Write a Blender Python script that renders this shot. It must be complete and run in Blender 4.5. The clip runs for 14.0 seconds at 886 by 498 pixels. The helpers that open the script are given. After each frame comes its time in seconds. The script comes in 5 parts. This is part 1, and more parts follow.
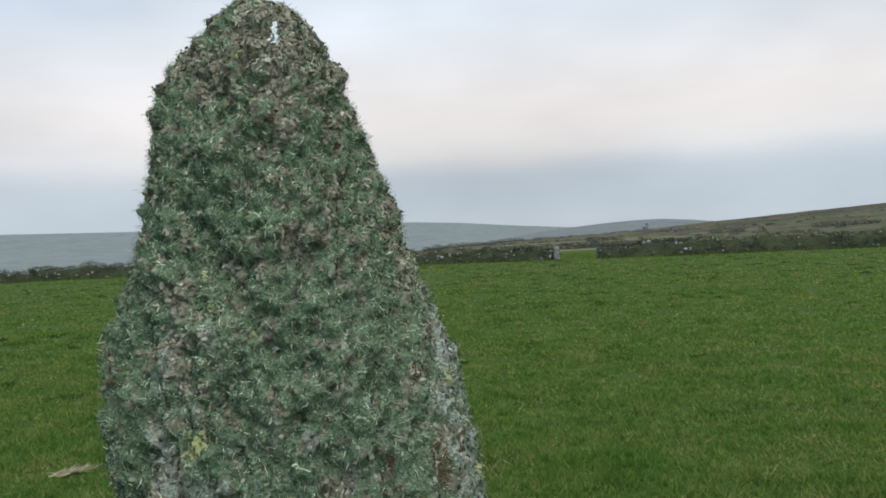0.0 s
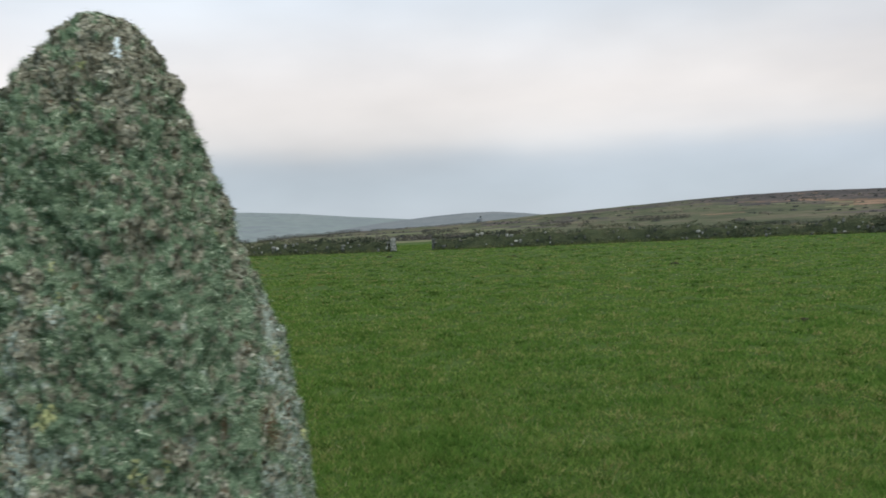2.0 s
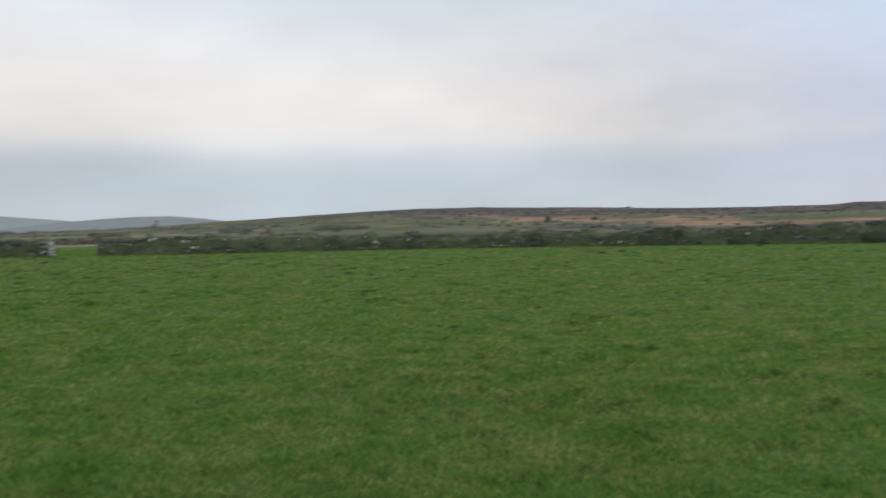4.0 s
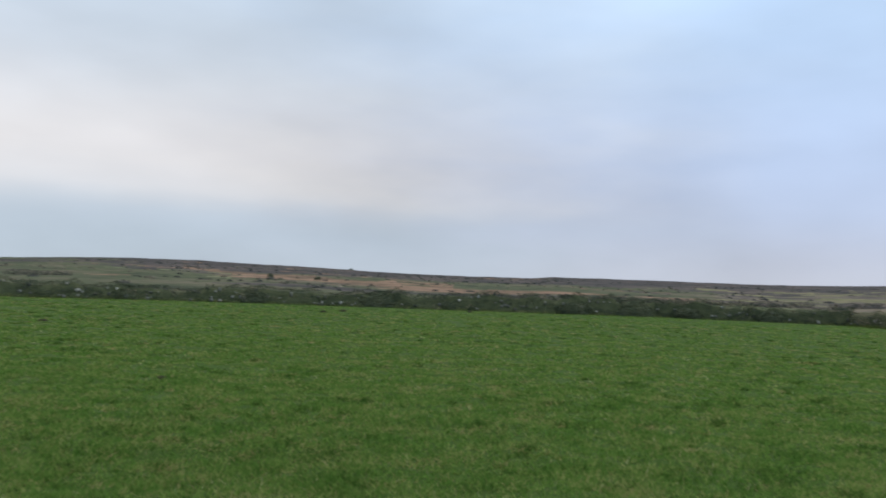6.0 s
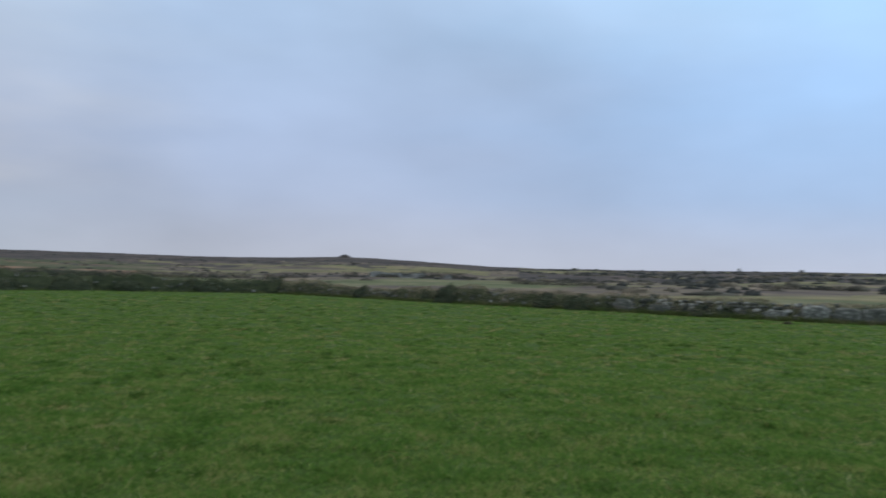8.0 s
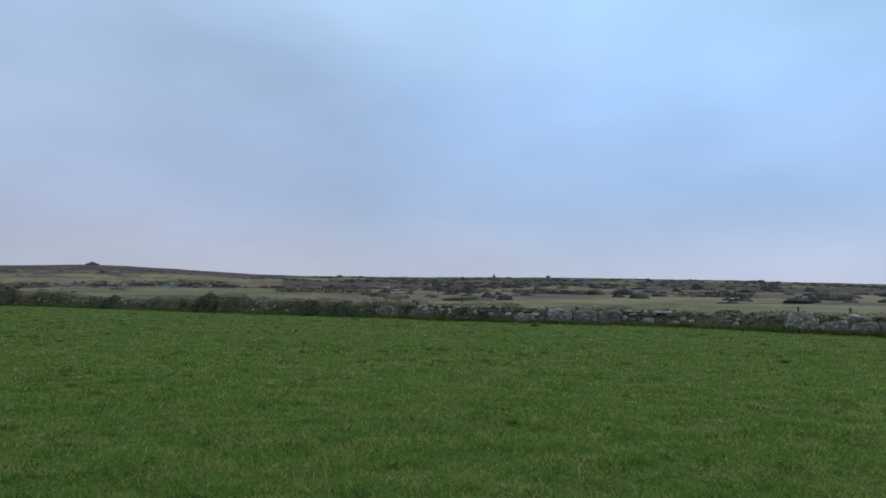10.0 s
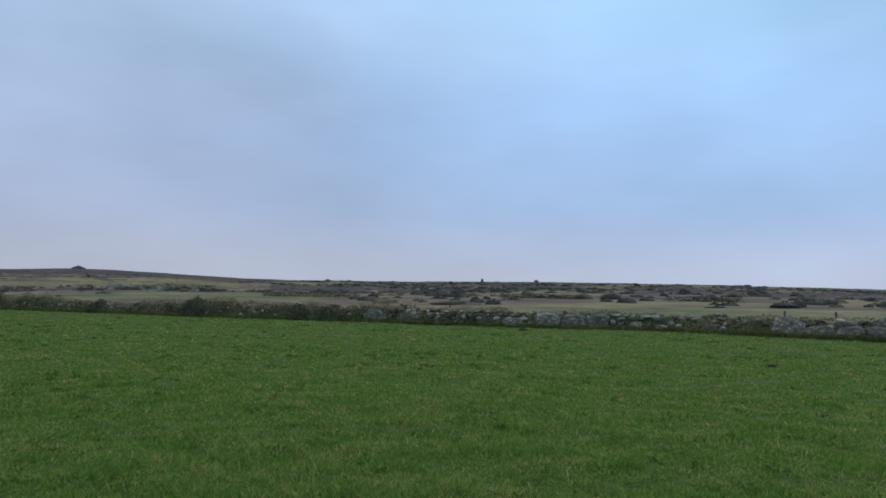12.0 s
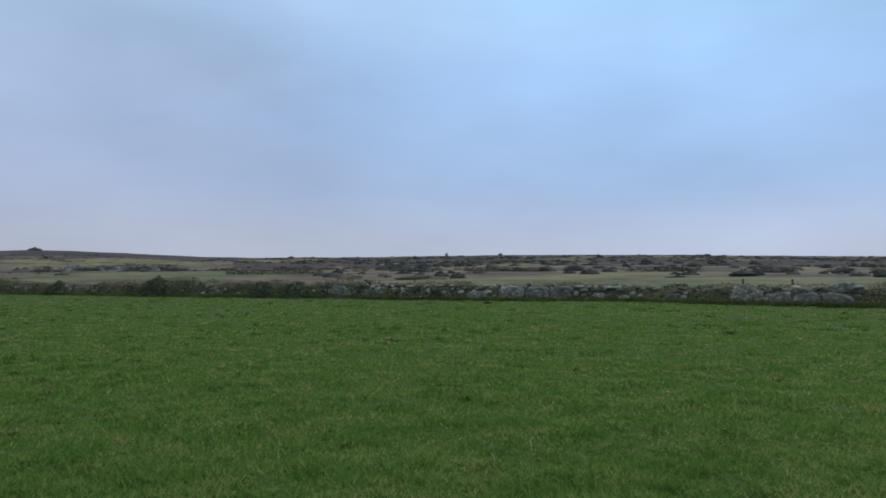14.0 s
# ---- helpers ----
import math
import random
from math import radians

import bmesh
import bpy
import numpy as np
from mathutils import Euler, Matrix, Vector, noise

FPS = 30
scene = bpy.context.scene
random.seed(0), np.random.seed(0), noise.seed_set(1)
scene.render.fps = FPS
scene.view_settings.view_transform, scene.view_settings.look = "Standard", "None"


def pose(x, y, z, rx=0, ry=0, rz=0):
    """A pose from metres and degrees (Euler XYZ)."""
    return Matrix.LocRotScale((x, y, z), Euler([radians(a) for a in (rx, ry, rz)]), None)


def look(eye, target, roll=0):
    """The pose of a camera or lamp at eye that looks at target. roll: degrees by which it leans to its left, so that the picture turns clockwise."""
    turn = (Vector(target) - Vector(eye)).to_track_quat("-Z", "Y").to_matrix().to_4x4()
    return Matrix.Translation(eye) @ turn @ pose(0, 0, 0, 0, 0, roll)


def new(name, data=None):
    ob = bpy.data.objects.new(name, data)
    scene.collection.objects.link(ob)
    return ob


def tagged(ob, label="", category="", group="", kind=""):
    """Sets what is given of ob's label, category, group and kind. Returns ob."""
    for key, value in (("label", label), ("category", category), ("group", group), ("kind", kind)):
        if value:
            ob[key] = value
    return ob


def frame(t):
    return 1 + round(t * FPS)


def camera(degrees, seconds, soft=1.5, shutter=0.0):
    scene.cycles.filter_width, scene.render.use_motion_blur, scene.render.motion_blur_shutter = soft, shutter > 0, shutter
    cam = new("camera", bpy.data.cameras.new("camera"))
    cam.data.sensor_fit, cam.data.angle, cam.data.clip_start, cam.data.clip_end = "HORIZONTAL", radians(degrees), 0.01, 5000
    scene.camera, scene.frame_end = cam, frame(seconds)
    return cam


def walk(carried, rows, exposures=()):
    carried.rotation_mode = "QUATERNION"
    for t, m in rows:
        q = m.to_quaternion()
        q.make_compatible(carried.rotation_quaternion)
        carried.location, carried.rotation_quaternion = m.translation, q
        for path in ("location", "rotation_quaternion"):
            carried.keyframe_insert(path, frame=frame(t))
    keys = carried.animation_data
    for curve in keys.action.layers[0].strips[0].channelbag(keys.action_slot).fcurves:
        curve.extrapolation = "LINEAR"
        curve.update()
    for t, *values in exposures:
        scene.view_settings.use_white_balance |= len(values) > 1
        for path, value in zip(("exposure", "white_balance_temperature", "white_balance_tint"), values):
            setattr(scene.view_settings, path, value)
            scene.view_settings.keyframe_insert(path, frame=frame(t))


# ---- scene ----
# ---------------------------------------------------------------- camera
cam = camera(56.79, 14.0, soft=1.7, shutter=0.5)
ROWS = [
    (0, 0, 0, 1.41, -0, -0.3, 2.6),
    (0.5, -0.031, -0.028, 1.419, -1.44, -1.07, 2.12),
    (1, -0.053, -0.087, 1.425, -2.07, -1.05, 2.45),
    (1.5, -0.054, -0.16, 1.413, -5.83, -1.64, 2.1),
    (2, 0.011, -0.197, 1.414, -11.35, -1.38, 2.29),
    (2.5, 0.137, -0.192, 1.419, -12.38, -1.6, 1.51),
    (3, 0.255, -0.2, 1.404, -13.94, -1.42, 0.63),
    (3.5, 0.277, -0.192, 1.409, -23.12, -2.1, -0.03),
    (3.7, 0.246, -0.233, 1.43, -27.49, -1.91, 0.37),
    (5.8, 0.302, -0.199, 1.313, -51.17, 3.06, -2.4),
    (6, 0.305, -0.195, 1.31, -52.43, 3.11, -2.41),
    (6.5, 0.357, -0.227, 1.3, -62.32, 2.31, -1.68),
    (7, 0.389, -0.305, 1.308, -72.72, 3.95, -1.6),
    (7.5, 0.451, -0.365, 1.298, -81.06, 2.58, -1.66),
    (8, 0.479, -0.395, 1.301, -89.88, 2.41, -1.36),
    (8.5, 0.501, -0.418, 1.302, -96.97, 2.82, -1.18),
    (9, 0.483, -0.438, 1.303, -103.46, 2.72, -0.95),
    (9.2, 0.47, -0.461, 1.313, -105.46, 2.72, -0.72),
    (11.5, 0.474, -0.459, 1.3, -106.64, 3.46, -0.65),
    (12, 0.485, -0.461, 1.3, -107.01, 3.51, -0.71),
    (12.5, 0.483, -0.459, 1.297, -106.88, 2.75, -0.81),
    (13, 0.482, -0.47, 1.294, -107.03, 2.19, -0.54),
    (13.5, 0.494, -0.479, 1.296, -107.69, 1.83, -0.17),
    (14, 0.474, -0.481, 1.3, -109.47, 1.74, 0.42),
]

walk(cam, [(t, pose(x, y, z, 90 + pitch, roll, yaw)) for t, x, y, z, yaw, pitch, roll in ROWS],
     exposures=[(0.0, 0.26, 6600, 8), (3.0, 0.30, 6650, 8), (3.7, 0.29, 6650, 8), (6.0, 0.20, 6350, 8), (7.0, 0.03, 6280, 8), (9.0, -0.12, 6150, 9), (14.0, -0.18, 6080, 9)])

# ---------------------------------------------------------------- world and sun
SUN_AZ, SUN_EL, GAP_AZ = 155.0, 42.0, 8.0          # sun behind cloud at the camera's back; bearing of the bright gap in the cloud


def build_world():
    w = bpy.data.worlds.new("overcast_evening")
    scene.world = w
    w.use_nodes = True
    nt = w.node_tree
    nt.nodes.clear()
    N, L = nt.nodes.new, nt.links.new
    co = N("ShaderNodeTexCoord")
    sep = N("ShaderNodeSeparateXYZ")
    L(co.outputs["Generated"], sep.inputs[0])

    def math_node(op, a, b=None, clamp=False):
        n = N("ShaderNodeMath")
        n.operation, n.use_clamp = op, clamp
        for i, v in enumerate((a, b)):
            if v is None:
                continue
            if isinstance(v, (int, float)):
                n.inputs[i].default_value = v
            else:
                L(v, n.inputs[i])
        return n.outputs[0]

    def ramp(fac, stops, kind="B_SPLINE"):
        r = N("ShaderNodeValToRGB")
        r.color_ramp.interpolation = kind
        while len(r.color_ramp.elements) < len(stops):
            r.color_ramp.elements.new(0.5)
        for e, (p, c) in zip(r.color_ramp.elements, stops):
            e.position, e.color = p, (*c, 1)
        L(fac, r.inputs[0])
        return r.outputs[0]

    def mix(fac, a, b):
        m = N("ShaderNodeMix")
        m.data_type = "RGBA"
        for i, v in ((0, fac), (6, a), (7, b)):
            if isinstance(v, (int, float)):
                m.inputs[i].default_value = v
            else:
                L(v, m.inputs[i])
        return m.outputs[2]

    # slow waviness of the cloud layers
    mp = N("ShaderNodeMapping")
    mp.inputs["Scale"].default_value = (2.2, 2.2, 9.0)
    L(co.outputs["Generated"], mp.inputs[0])
    nz = N("ShaderNodeTexNoise")
    nz.inputs["Scale"].default_value, nz.inputs["Detail"].default_value, nz.inputs["Roughness"].default_value = 1.3, 4, 0.5
    L(mp.outputs[0], nz.inputs["Vector"])
    wave = math_node("SUBTRACT", nz.outputs[0], 0.5)
    elev = math_node("ADD", sep.outputs[2], math_node("MULTIPLY", wave, 0.035))
    e01 = math_node("MULTIPLY", elev, 1.0, clamp=True)          # sine of the height over the horizon
    # bright western side: grey stratus low down, a pink gap over it, pale cloud above
    west = ramp(e01, [(0, (0.47, 0.526, 0.602)), (0.035, (0.470, 0.538, 0.620)), (0.080, (0.420, 0.482, 0.566)), (0.108, (0.675, 0.655, 0.665)),
                      (0.17, (0.755, 0.708, 0.700)), (0.26, (0.635, 0.690, 0.770)), (0.38, (0.590, 0.695, 0.830)), (0.6, (0.95, 1.02, 1.1)), (1, (1.25, 1.28, 1.32))])
    # eastern side: pinkish rim, lavender cloud, blue above
    east = ramp(e01, [(0, (0.560, 0.602, 0.730)), (0.045, (0.535, 0.590, 0.750)), (0.1, (0.380, 0.525, 0.770)), (0.2, (0.428, 0.634, 0.945)),
                      (0.3, (0.468, 0.718, 1.075)), (0.4, (0.49, 0.76, 1.11)), (0.62, (0.85, 0.98, 1.15)), (1, (1.25, 1.28, 1.32))])
    a = radians(GAP_AZ)
    side = math_node("ADD", math_node("MULTIPLY", sep.outputs[0], math.sin(a)), math_node("MULTIPLY", sep.outputs[1], math.cos(a)))
    side = math_node("ADD", side, math_node("MULTIPLY", wave, 0.5))
    north = ramp(e01, [(0.0, (0.55, 0.575, 0.665)), (0.045, (0.545, 0.565, 0.67)), (0.10, (0.395, 0.455, 0.605)), (0.20, (0.455, 0.548, 0.745)),
                       (0.30, (0.51, 0.65, 0.87)), (0.40, (0.55, 0.71, 0.94)), (0.62, (0.88, 0.98, 1.12)), (1.0, (1.25, 1.28, 1.32))])
    half = math_node("ADD", math_node("MULTIPLY", side, 0.5), 0.5)
    k = ramp(half, [(0.66, (0, 0, 0)), (0.97, (1, 1, 1))], "EASE")
    k2 = ramp(half, [(0.24, (1, 1, 1)), (0.65, (0, 0, 0))], "EASE")
    cloud = mix(k, mix(k2, north, east), west)
    # broad soft cloud shading
    n2 = N("ShaderNodeTexNoise")
    n2.inputs["Scale"].default_value, n2.inputs["Detail"].default_value, n2.inputs["Roughness"].default_value = 2.1, 5, 0.45
    mp2 = N("ShaderNodeMapping")
    mp2.inputs["Scale"].default_value = (1.0, 1.0, 2.6)
    L(co.outputs["Generated"], mp2.inputs[0])
    L(mp2.outputs[0], n2.inputs["Vector"])
    shade = math_node("ADD", math_node("MULTIPLY", n2.outputs[0], 0.86), 0.57)
    hsv = N("ShaderNodeHueSaturation")
    L(cloud, hsv.inputs["Color"])
    L(shade, hsv.inputs["Value"])
    sky = N("ShaderNodeTexSky")
    sky.sky_type, sky.sun_disc = "NISHITA", False
    sky.sun_elevation, sky.sun_rotation = radians(SUN_EL), radians(SUN_AZ)
    bg1, bg2, sh = N("ShaderNodeBackground"), N("ShaderNodeBackground"), N("ShaderNodeMixShader")
    L(sky.outputs[0], bg1.inputs[0])
    bg1.inputs[1].default_value = 0.08
    L(hsv.outputs[0], bg2.inputs[0])
    bg2.inputs[1].default_value = 1.0
    sh.inputs[0].default_value = 0.93       # cloud cover
    L(bg1.outputs[0], sh.inputs[1])
    L(bg2.outputs[0], sh.inputs[2])
    out = N("ShaderNodeOutputWorld")
    L(sh.outputs[0], out.inputs[0])


build_world()
sun = new("sun", bpy.data.lights.new("sun", "SUN"))
sun.data.energy, sun.data.angle, sun.data.color = 1.3, radians(50), (1.0, 0.96, 0.90)
sun_way = Vector((math.sin(radians(SUN_AZ)) * math.cos(radians(SUN_EL)), math.cos(radians(SUN_AZ)) * math.cos(radians(SUN_EL)), math.sin(radians(SUN_EL))))
sun.matrix_world = look(sun_way * 50, (0, 0, 0))


# ---------------------------------------------------------------- materials
def material(name, stops, scale=3.0, scale2=40.0, rough=0.95, bump=0.3, bump_dist=0.02, random_amount=0.0, island=False, detail=6, mix2=0.35, spec=0.05,
             stretch=(1, 1, 1), value_var=0.25, thin=0.0):
    """Noise through a colour ramp, a finer noise on its brightness, and relief. random_amount: value change per object or per island.
    thin: how much light a leaf lets through."""
    m = bpy.data.materials.new(name)
    m.use_nodes = True
    nt = m.node_tree
    N, L = nt.nodes.new, nt.links.new
    bsdf = nt.nodes["Principled BSDF"]
    bsdf.inputs["Roughness"].default_value = rough
    bsdf.inputs["Specular IOR Level"].default_value = spec
    co = N("ShaderNodeTexCoord")
    mp = N("ShaderNodeMapping")
    mp.inputs["Scale"].default_value = stretch
    L(co.outputs["Object"], mp.inputs[0])
    n1, n2 = N("ShaderNodeTexNoise"), N("ShaderNodeTexNoise")
    n1.inputs["Scale"].default_value, n1.inputs["Detail"].default_value = scale, detail
    n2.inputs["Scale"].default_value, n2.inputs["Detail"].default_value = scale2, 4
    for n in (n1, n2):
        L(mp.outputs[0], n.inputs["Vector"])
    fac = N("ShaderNodeMix")
    fac.inputs[0].default_value = mix2
    L(n1.outputs[0], fac.inputs[2])
    L(n2.outputs[0], fac.inputs[3])
    f = fac.outputs[0]
    if random_amount:
        src = N("ShaderNodeNewGeometry").outputs["Random Per Island"] if island else N("ShaderNodeObjectInfo").outputs["Random"]
        r = N("ShaderNodeMath")
        r.operation = "MULTIPLY_ADD"
        L(src, r.inputs[0])
        r.inputs[1].default_value, r.inputs[2].default_value = random_amount, -random_amount / 2
        s = N("ShaderNodeMath")
        L(f, s.inputs[0])
        L(r.outputs[0], s.inputs[1])
        f = s.outputs[0]
    ramp = N("ShaderNodeValToRGB")
    while len(ramp.color_ramp.elements) < len(stops):
        ramp.color_ramp.elements.new(0.5)
    for e, (p, c) in zip(ramp.color_ramp.elements, stops):
        e.position, e.color = p, (*c, 1)
    L(f, ramp.inputs[0])
    hsv = N("ShaderNodeHueSaturation")
    L(ramp.outputs[0], hsv.inputs["Color"])
    v = N("ShaderNodeMath")
    v.operation = "MULTIPLY_ADD"
    L(n2.outputs[0], v.inputs[0])
    v.inputs[1].default_value, v.inputs[2].default_value = 2 * value_var, 1 - value_var
    L(v.outputs[0], hsv.inputs["Value"])
    L(hsv.outputs[0], bsdf.inputs["Base Color"])
    if bump:
        b = N("ShaderNodeBump")
        b.inputs["Strength"].default_value, b.inputs["Distance"].default_value = bump, bump_dist
        L(fac.outputs[0], b.inputs["Height"])
        L(b.outputs[0], bsdf.inputs["Normal"])
    if thin:
        tr, mx = N("ShaderNodeBsdfTranslucent"), N("ShaderNodeMixShader")
        L(hsv.outputs[0], tr.inputs["Color"])
        mx.inputs[0].default_value = thin
        L(bsdf.outputs[0], mx.inputs[1])
        L(tr.outputs[0], mx.inputs[2])
        L(mx.outputs[0], nt.nodes["Material Output"].inputs["Surface"])
    return m


M_FIELD = material("pasture", [(0.34, (0.032, 0.062, 0.013)), (0.46, (0.044, 0.079, 0.018)), (0.56, (0.056, 0.092, 0.025)), (0.68, (0.088, 0.100, 0.039))],
                   scale=4.0, scale2=30.0, bump=0.9, bump_dist=0.03, mix2=0.5)
M_BLADE = material("grass_blades", [(0.33, (0.066, 0.152, 0.026)), (0.45, (0.104, 0.201, 0.040)), (0.56, (0.154, 0.244, 0.057)), (0.67, (0.254, 0.276, 0.099))],
                   scale=1.5, scale2=14.0, bump=0, random_amount=0.26, island=True, mix2=0.5, thin=0.5, value_var=0.2)
M_RANK = material("rank_tufts", [(0.32, (0.034, 0.078, 0.014)), (0.55, (0.054, 0.110, 0.021)), (0.75, (0.088, 0.148, 0.032))], scale=4.0, scale2=20.0, bump=0, random_amount=0.3, island=True, thin=0.5)
M_THATCH = material("matted_dead_grass", [(0.3, (0.190, 0.205, 0.070)), (0.55, (0.300, 0.270, 0.112)), (0.75, (0.440, 0.375, 0.190))], scale=3.0, scale2=20.0, bump=0, random_amount=0.4, island=True, thin=0.5)
M_FOOT = material("rank_grass", [(0.25, (0.080, 0.122, 0.038)), (0.5, (0.130, 0.172, 0.058)), (0.78, (0.230, 0.220, 0.112))], scale=0.5, scale2=4.0, bump=0, random_amount=0.35, island=True, thin=0.5)
M_STRAW = material("dry_stems", [(0.3, (0.24, 0.225, 0.09)), (0.55, (0.37, 0.34, 0.165)), (0.75, (0.60, 0.57, 0.35))], random_amount=0.4, island=True, bump=0, thin=0.5)
M_MOOR = material("moorland", [(0.36, (0.040, 0.047, 0.031)), (0.44, (0.058, 0.066, 0.041)), (0.51, (0.072, 0.085, 0.047)), (0.57, (0.096, 0.085, 0.060)), (0.66, (0.132, 0.117, 0.083))],
                  scale=0.035, scale2=0.25, bump=0.8, bump_dist=0.8, mix2=0.45)
M_MEADOW = material("rough_meadow", [(0.36, (0.070, 0.085, 0.045)), (0.5, (0.103, 0.116, 0.063)), (0.64, (0.163, 0.152, 0.097))], scale=0.05, scale2=0.4, bump=0.6, bump_dist=0.3)
M_BROWN_MOOR = material("heather_and_grass", [(0.36, (0.065, 0.056, 0.053)), (0.46, (0.096, 0.081, 0.072)), (0.54, (0.125, 0.108, 0.081)), (0.64, (0.176, 0.142, 0.108))], scale=0.05, scale2=0.35, bump=0.8, bump_dist=0.4)
M_ROUGH = material("tawny_meadow", [(0.36, (0.092, 0.092, 0.053)), (0.5, (0.135, 0.131, 0.072)), (0.64, (0.194, 0.170, 0.103))], scale=0.05, scale2=0.4, bump=0.6, bump_dist=0.3)
M_BRACKEN = material("dead_bracken", [(0.38, (0.080, 0.066, 0.049)), (0.48, (0.149, 0.100, 0.069)), (0.60, (0.229, 0.151, 0.108))], scale=0.06, scale2=0.4, bump=0.8, bump_dist=0.5)
M_HEATHER = material("dark_heather", [(0.36, (0.039, 0.036, 0.038)), (0.50, (0.059, 0.054, 0.052)), (0.62, (0.095, 0.077, 0.070))], scale=0.04, scale2=0.3, bump=0.8, bump_dist=0.6)
M_HEATH = material("heath_scrub", [(0.25, (0.046, 0.052, 0.046)), (0.5, (0.070, 0.072, 0.062)), (0.75, (0.112, 0.100, 0.082))], scale=0.3, scale2=2.0, bump=0.6, bump_dist=0.15, random_amount=0.5, island=True)
M_BANK = material("hedge_bank", [(0.3, (0.035, 0.046, 0.027)), (0.6, (0.071, 0.081, 0.044)), (0.8, (0.122, 0.116, 0.073))], scale=1.2, scale2=9.0, bump=0.8, bump_dist=0.08)
M_GRANITE = material("granite", [(0.28, (0.050, 0.054, 0.048)), (0.46, (0.090, 0.094, 0.086)), (0.62, (0.155, 0.158, 0.146)), (0.80, (0.34, 0.34, 0.32))], scale=2.0, scale2=14.0, bump=0.6, bump_dist=0.05, random_amount=0.55)
M_GORSE = material("gorse", [(0.25, (0.042, 0.058, 0.042)), (0.55, (0.080, 0.100, 0.064)), (0.8, (0.145, 0.150, 0.096))], scale=1.0, scale2=6.0, bump=0, random_amount=0.45, island=True)
M_WOOD = material("weathered_wood", [(0.3, (0.06, 0.05, 0.04)), (0.7, (0.14, 0.12, 0.10))], scale=3, scale2=30, bump=0.4)
M_CRUST = material("crusty_lichen", [(0.25, (0.20, 0.24, 0.20)), (0.5, (0.33, 0.385, 0.335)), (0.78, (0.58, 0.63, 0.58))], scale=20.0, scale2=160.0, bump=0.8, bump_dist=0.004, random_amount=0.35, island=True, rough=0.95, spec=0.1)
M_YELLOW = material("yellow_lichen", [(0.3, (0.22, 0.24, 0.11)), (0.7, (0.38, 0.40, 0.20))], scale=20.0, scale2=160.0, bump=0.5, bump_dist=0.004, random_amount=0.3, island=True, rough=0.95, spec=0.1)
M_PALE = material("pale_splash", [(0.3, (0.55, 0.63, 0.66)), (0.7, (0.78, 0.84, 0.86))], scale=30, scale2=200, bump=0.3, bump_dist=0.003)
# far hills: blue-grey distance haze is mixed into both base colours
M_FAR = material("hazed_far_hills", [(0.36, (0.158, 0.182, 0.200)), (0.46, (0.166, 0.196, 0.206)), (0.55, (0.176, 0.210, 0.210)), (0.64, (0.180, 0.198, 0.214))], scale=0.008, scale2=0.03, bump=0)
M_FAR2 = material("hazed_purple_moor", [(0.35, (0.130, 0.150, 0.165)), (0.65, (0.165, 0.180, 0.190))], scale=0.006, scale2=0.05, bump=0)
# white farm walls, dimmed a little: distance haze put into the colour
M_WHITE = material("white_render", [(0.3, (0.56, 0.56, 0.55)), (0.7, (0.70, 0.70, 0.69))], scale=0.3, scale2=3, bump=0)
M_SLATE = material("slate_roof", [(0.3, (0.16, 0.18, 0.20)), (0.7, (0.24, 0.26, 0.28))], scale=0.5, scale2=4, bump=0.2)


# ---------------------------------------------------------------- helpers
def part(name, bm, mat, parent=None, label=""):
    me = bpy.data.meshes.new(name)
    bm.to_mesh(me)
    bm.free()
    return link_mesh(name, me, mat, parent, label)


def link_mesh(name, me, mat, parent=None, label=""):
    if mat is not None and not me.materials:
        me.materials.append(mat)
    ob = new(name, me)
    if parent is not None:
        ob.parent = parent
    if label:
        ob["label"] = label
    return ob


def fast_mesh(name, verts, faces, smooth=False, normals=None):
    """A mesh from arrays: verts (n, 3), faces (m, 3 or 4)."""
    verts, faces = np.asarray(verts, np.float32), np.asarray(faces, np.int32)
    if normals is not None and faces.shape[1] == 3:          # turn each face to the side that its normals name
        a, b, c = (verts[faces[:, i]] for i in range(3))
        wrong = (np.cross(b - a, c - a) * np.asarray(normals, np.float32)[faces[:, 0]]).sum(1) < 0
        faces[wrong] = faces[wrong][:, ::-1]
    me = bpy.data.meshes.new(name)
    k = faces.shape[1]
    me.vertices.add(len(verts))
    me.vertices.foreach_set("co", verts.ravel())
    me.loops.add(faces.size)
    me.loops.foreach_set("vertex_index", faces.ravel())
    me.polygons.add(len(faces))
    me.polygons.foreach_set("loop_start", np.arange(0, faces.size, k, dtype=np.int32))
    me.polygons.foreach_set("use_smooth", np.full(len(faces), smooth))
    me.update(calc_edges=True)
    if normals is not None:
        nn = np.asarray(normals, np.float32)
        nn = nn / (np.linalg.norm(nn, axis=1)[:, None] + 1e-9)
        at = me.attributes.new("custom_normal", "FLOAT_VECTOR", "POINT")
        at.data.foreach_set("vector", np.ascontiguousarray(nn, np.float32).ravel())
        me.update()
    return me


def empty(name, x, y, z):
    ob = new(name)
    ob.empty_display_size = 0.2
    ob.location = (x, y, z)
    return ob


def hash01(*k):
    h = np.zeros(np.broadcast(*k).shape, np.int64)
    for v, p in zip(k, (374761393, 668265263, 213748361, 127412617)):
        h = (h ^ ((np.asarray(v, np.int64) * p) & 0x7FFFFFFF)) * 110351 & 0x7FFFFFFF
        h = h ^ (h >> 13)
    h = (h * 668265 & 0x7FFFFFFF)
    h = h ^ (h >> 15)
    return (h & 0xFFFFF) / float(0xFFFFF)


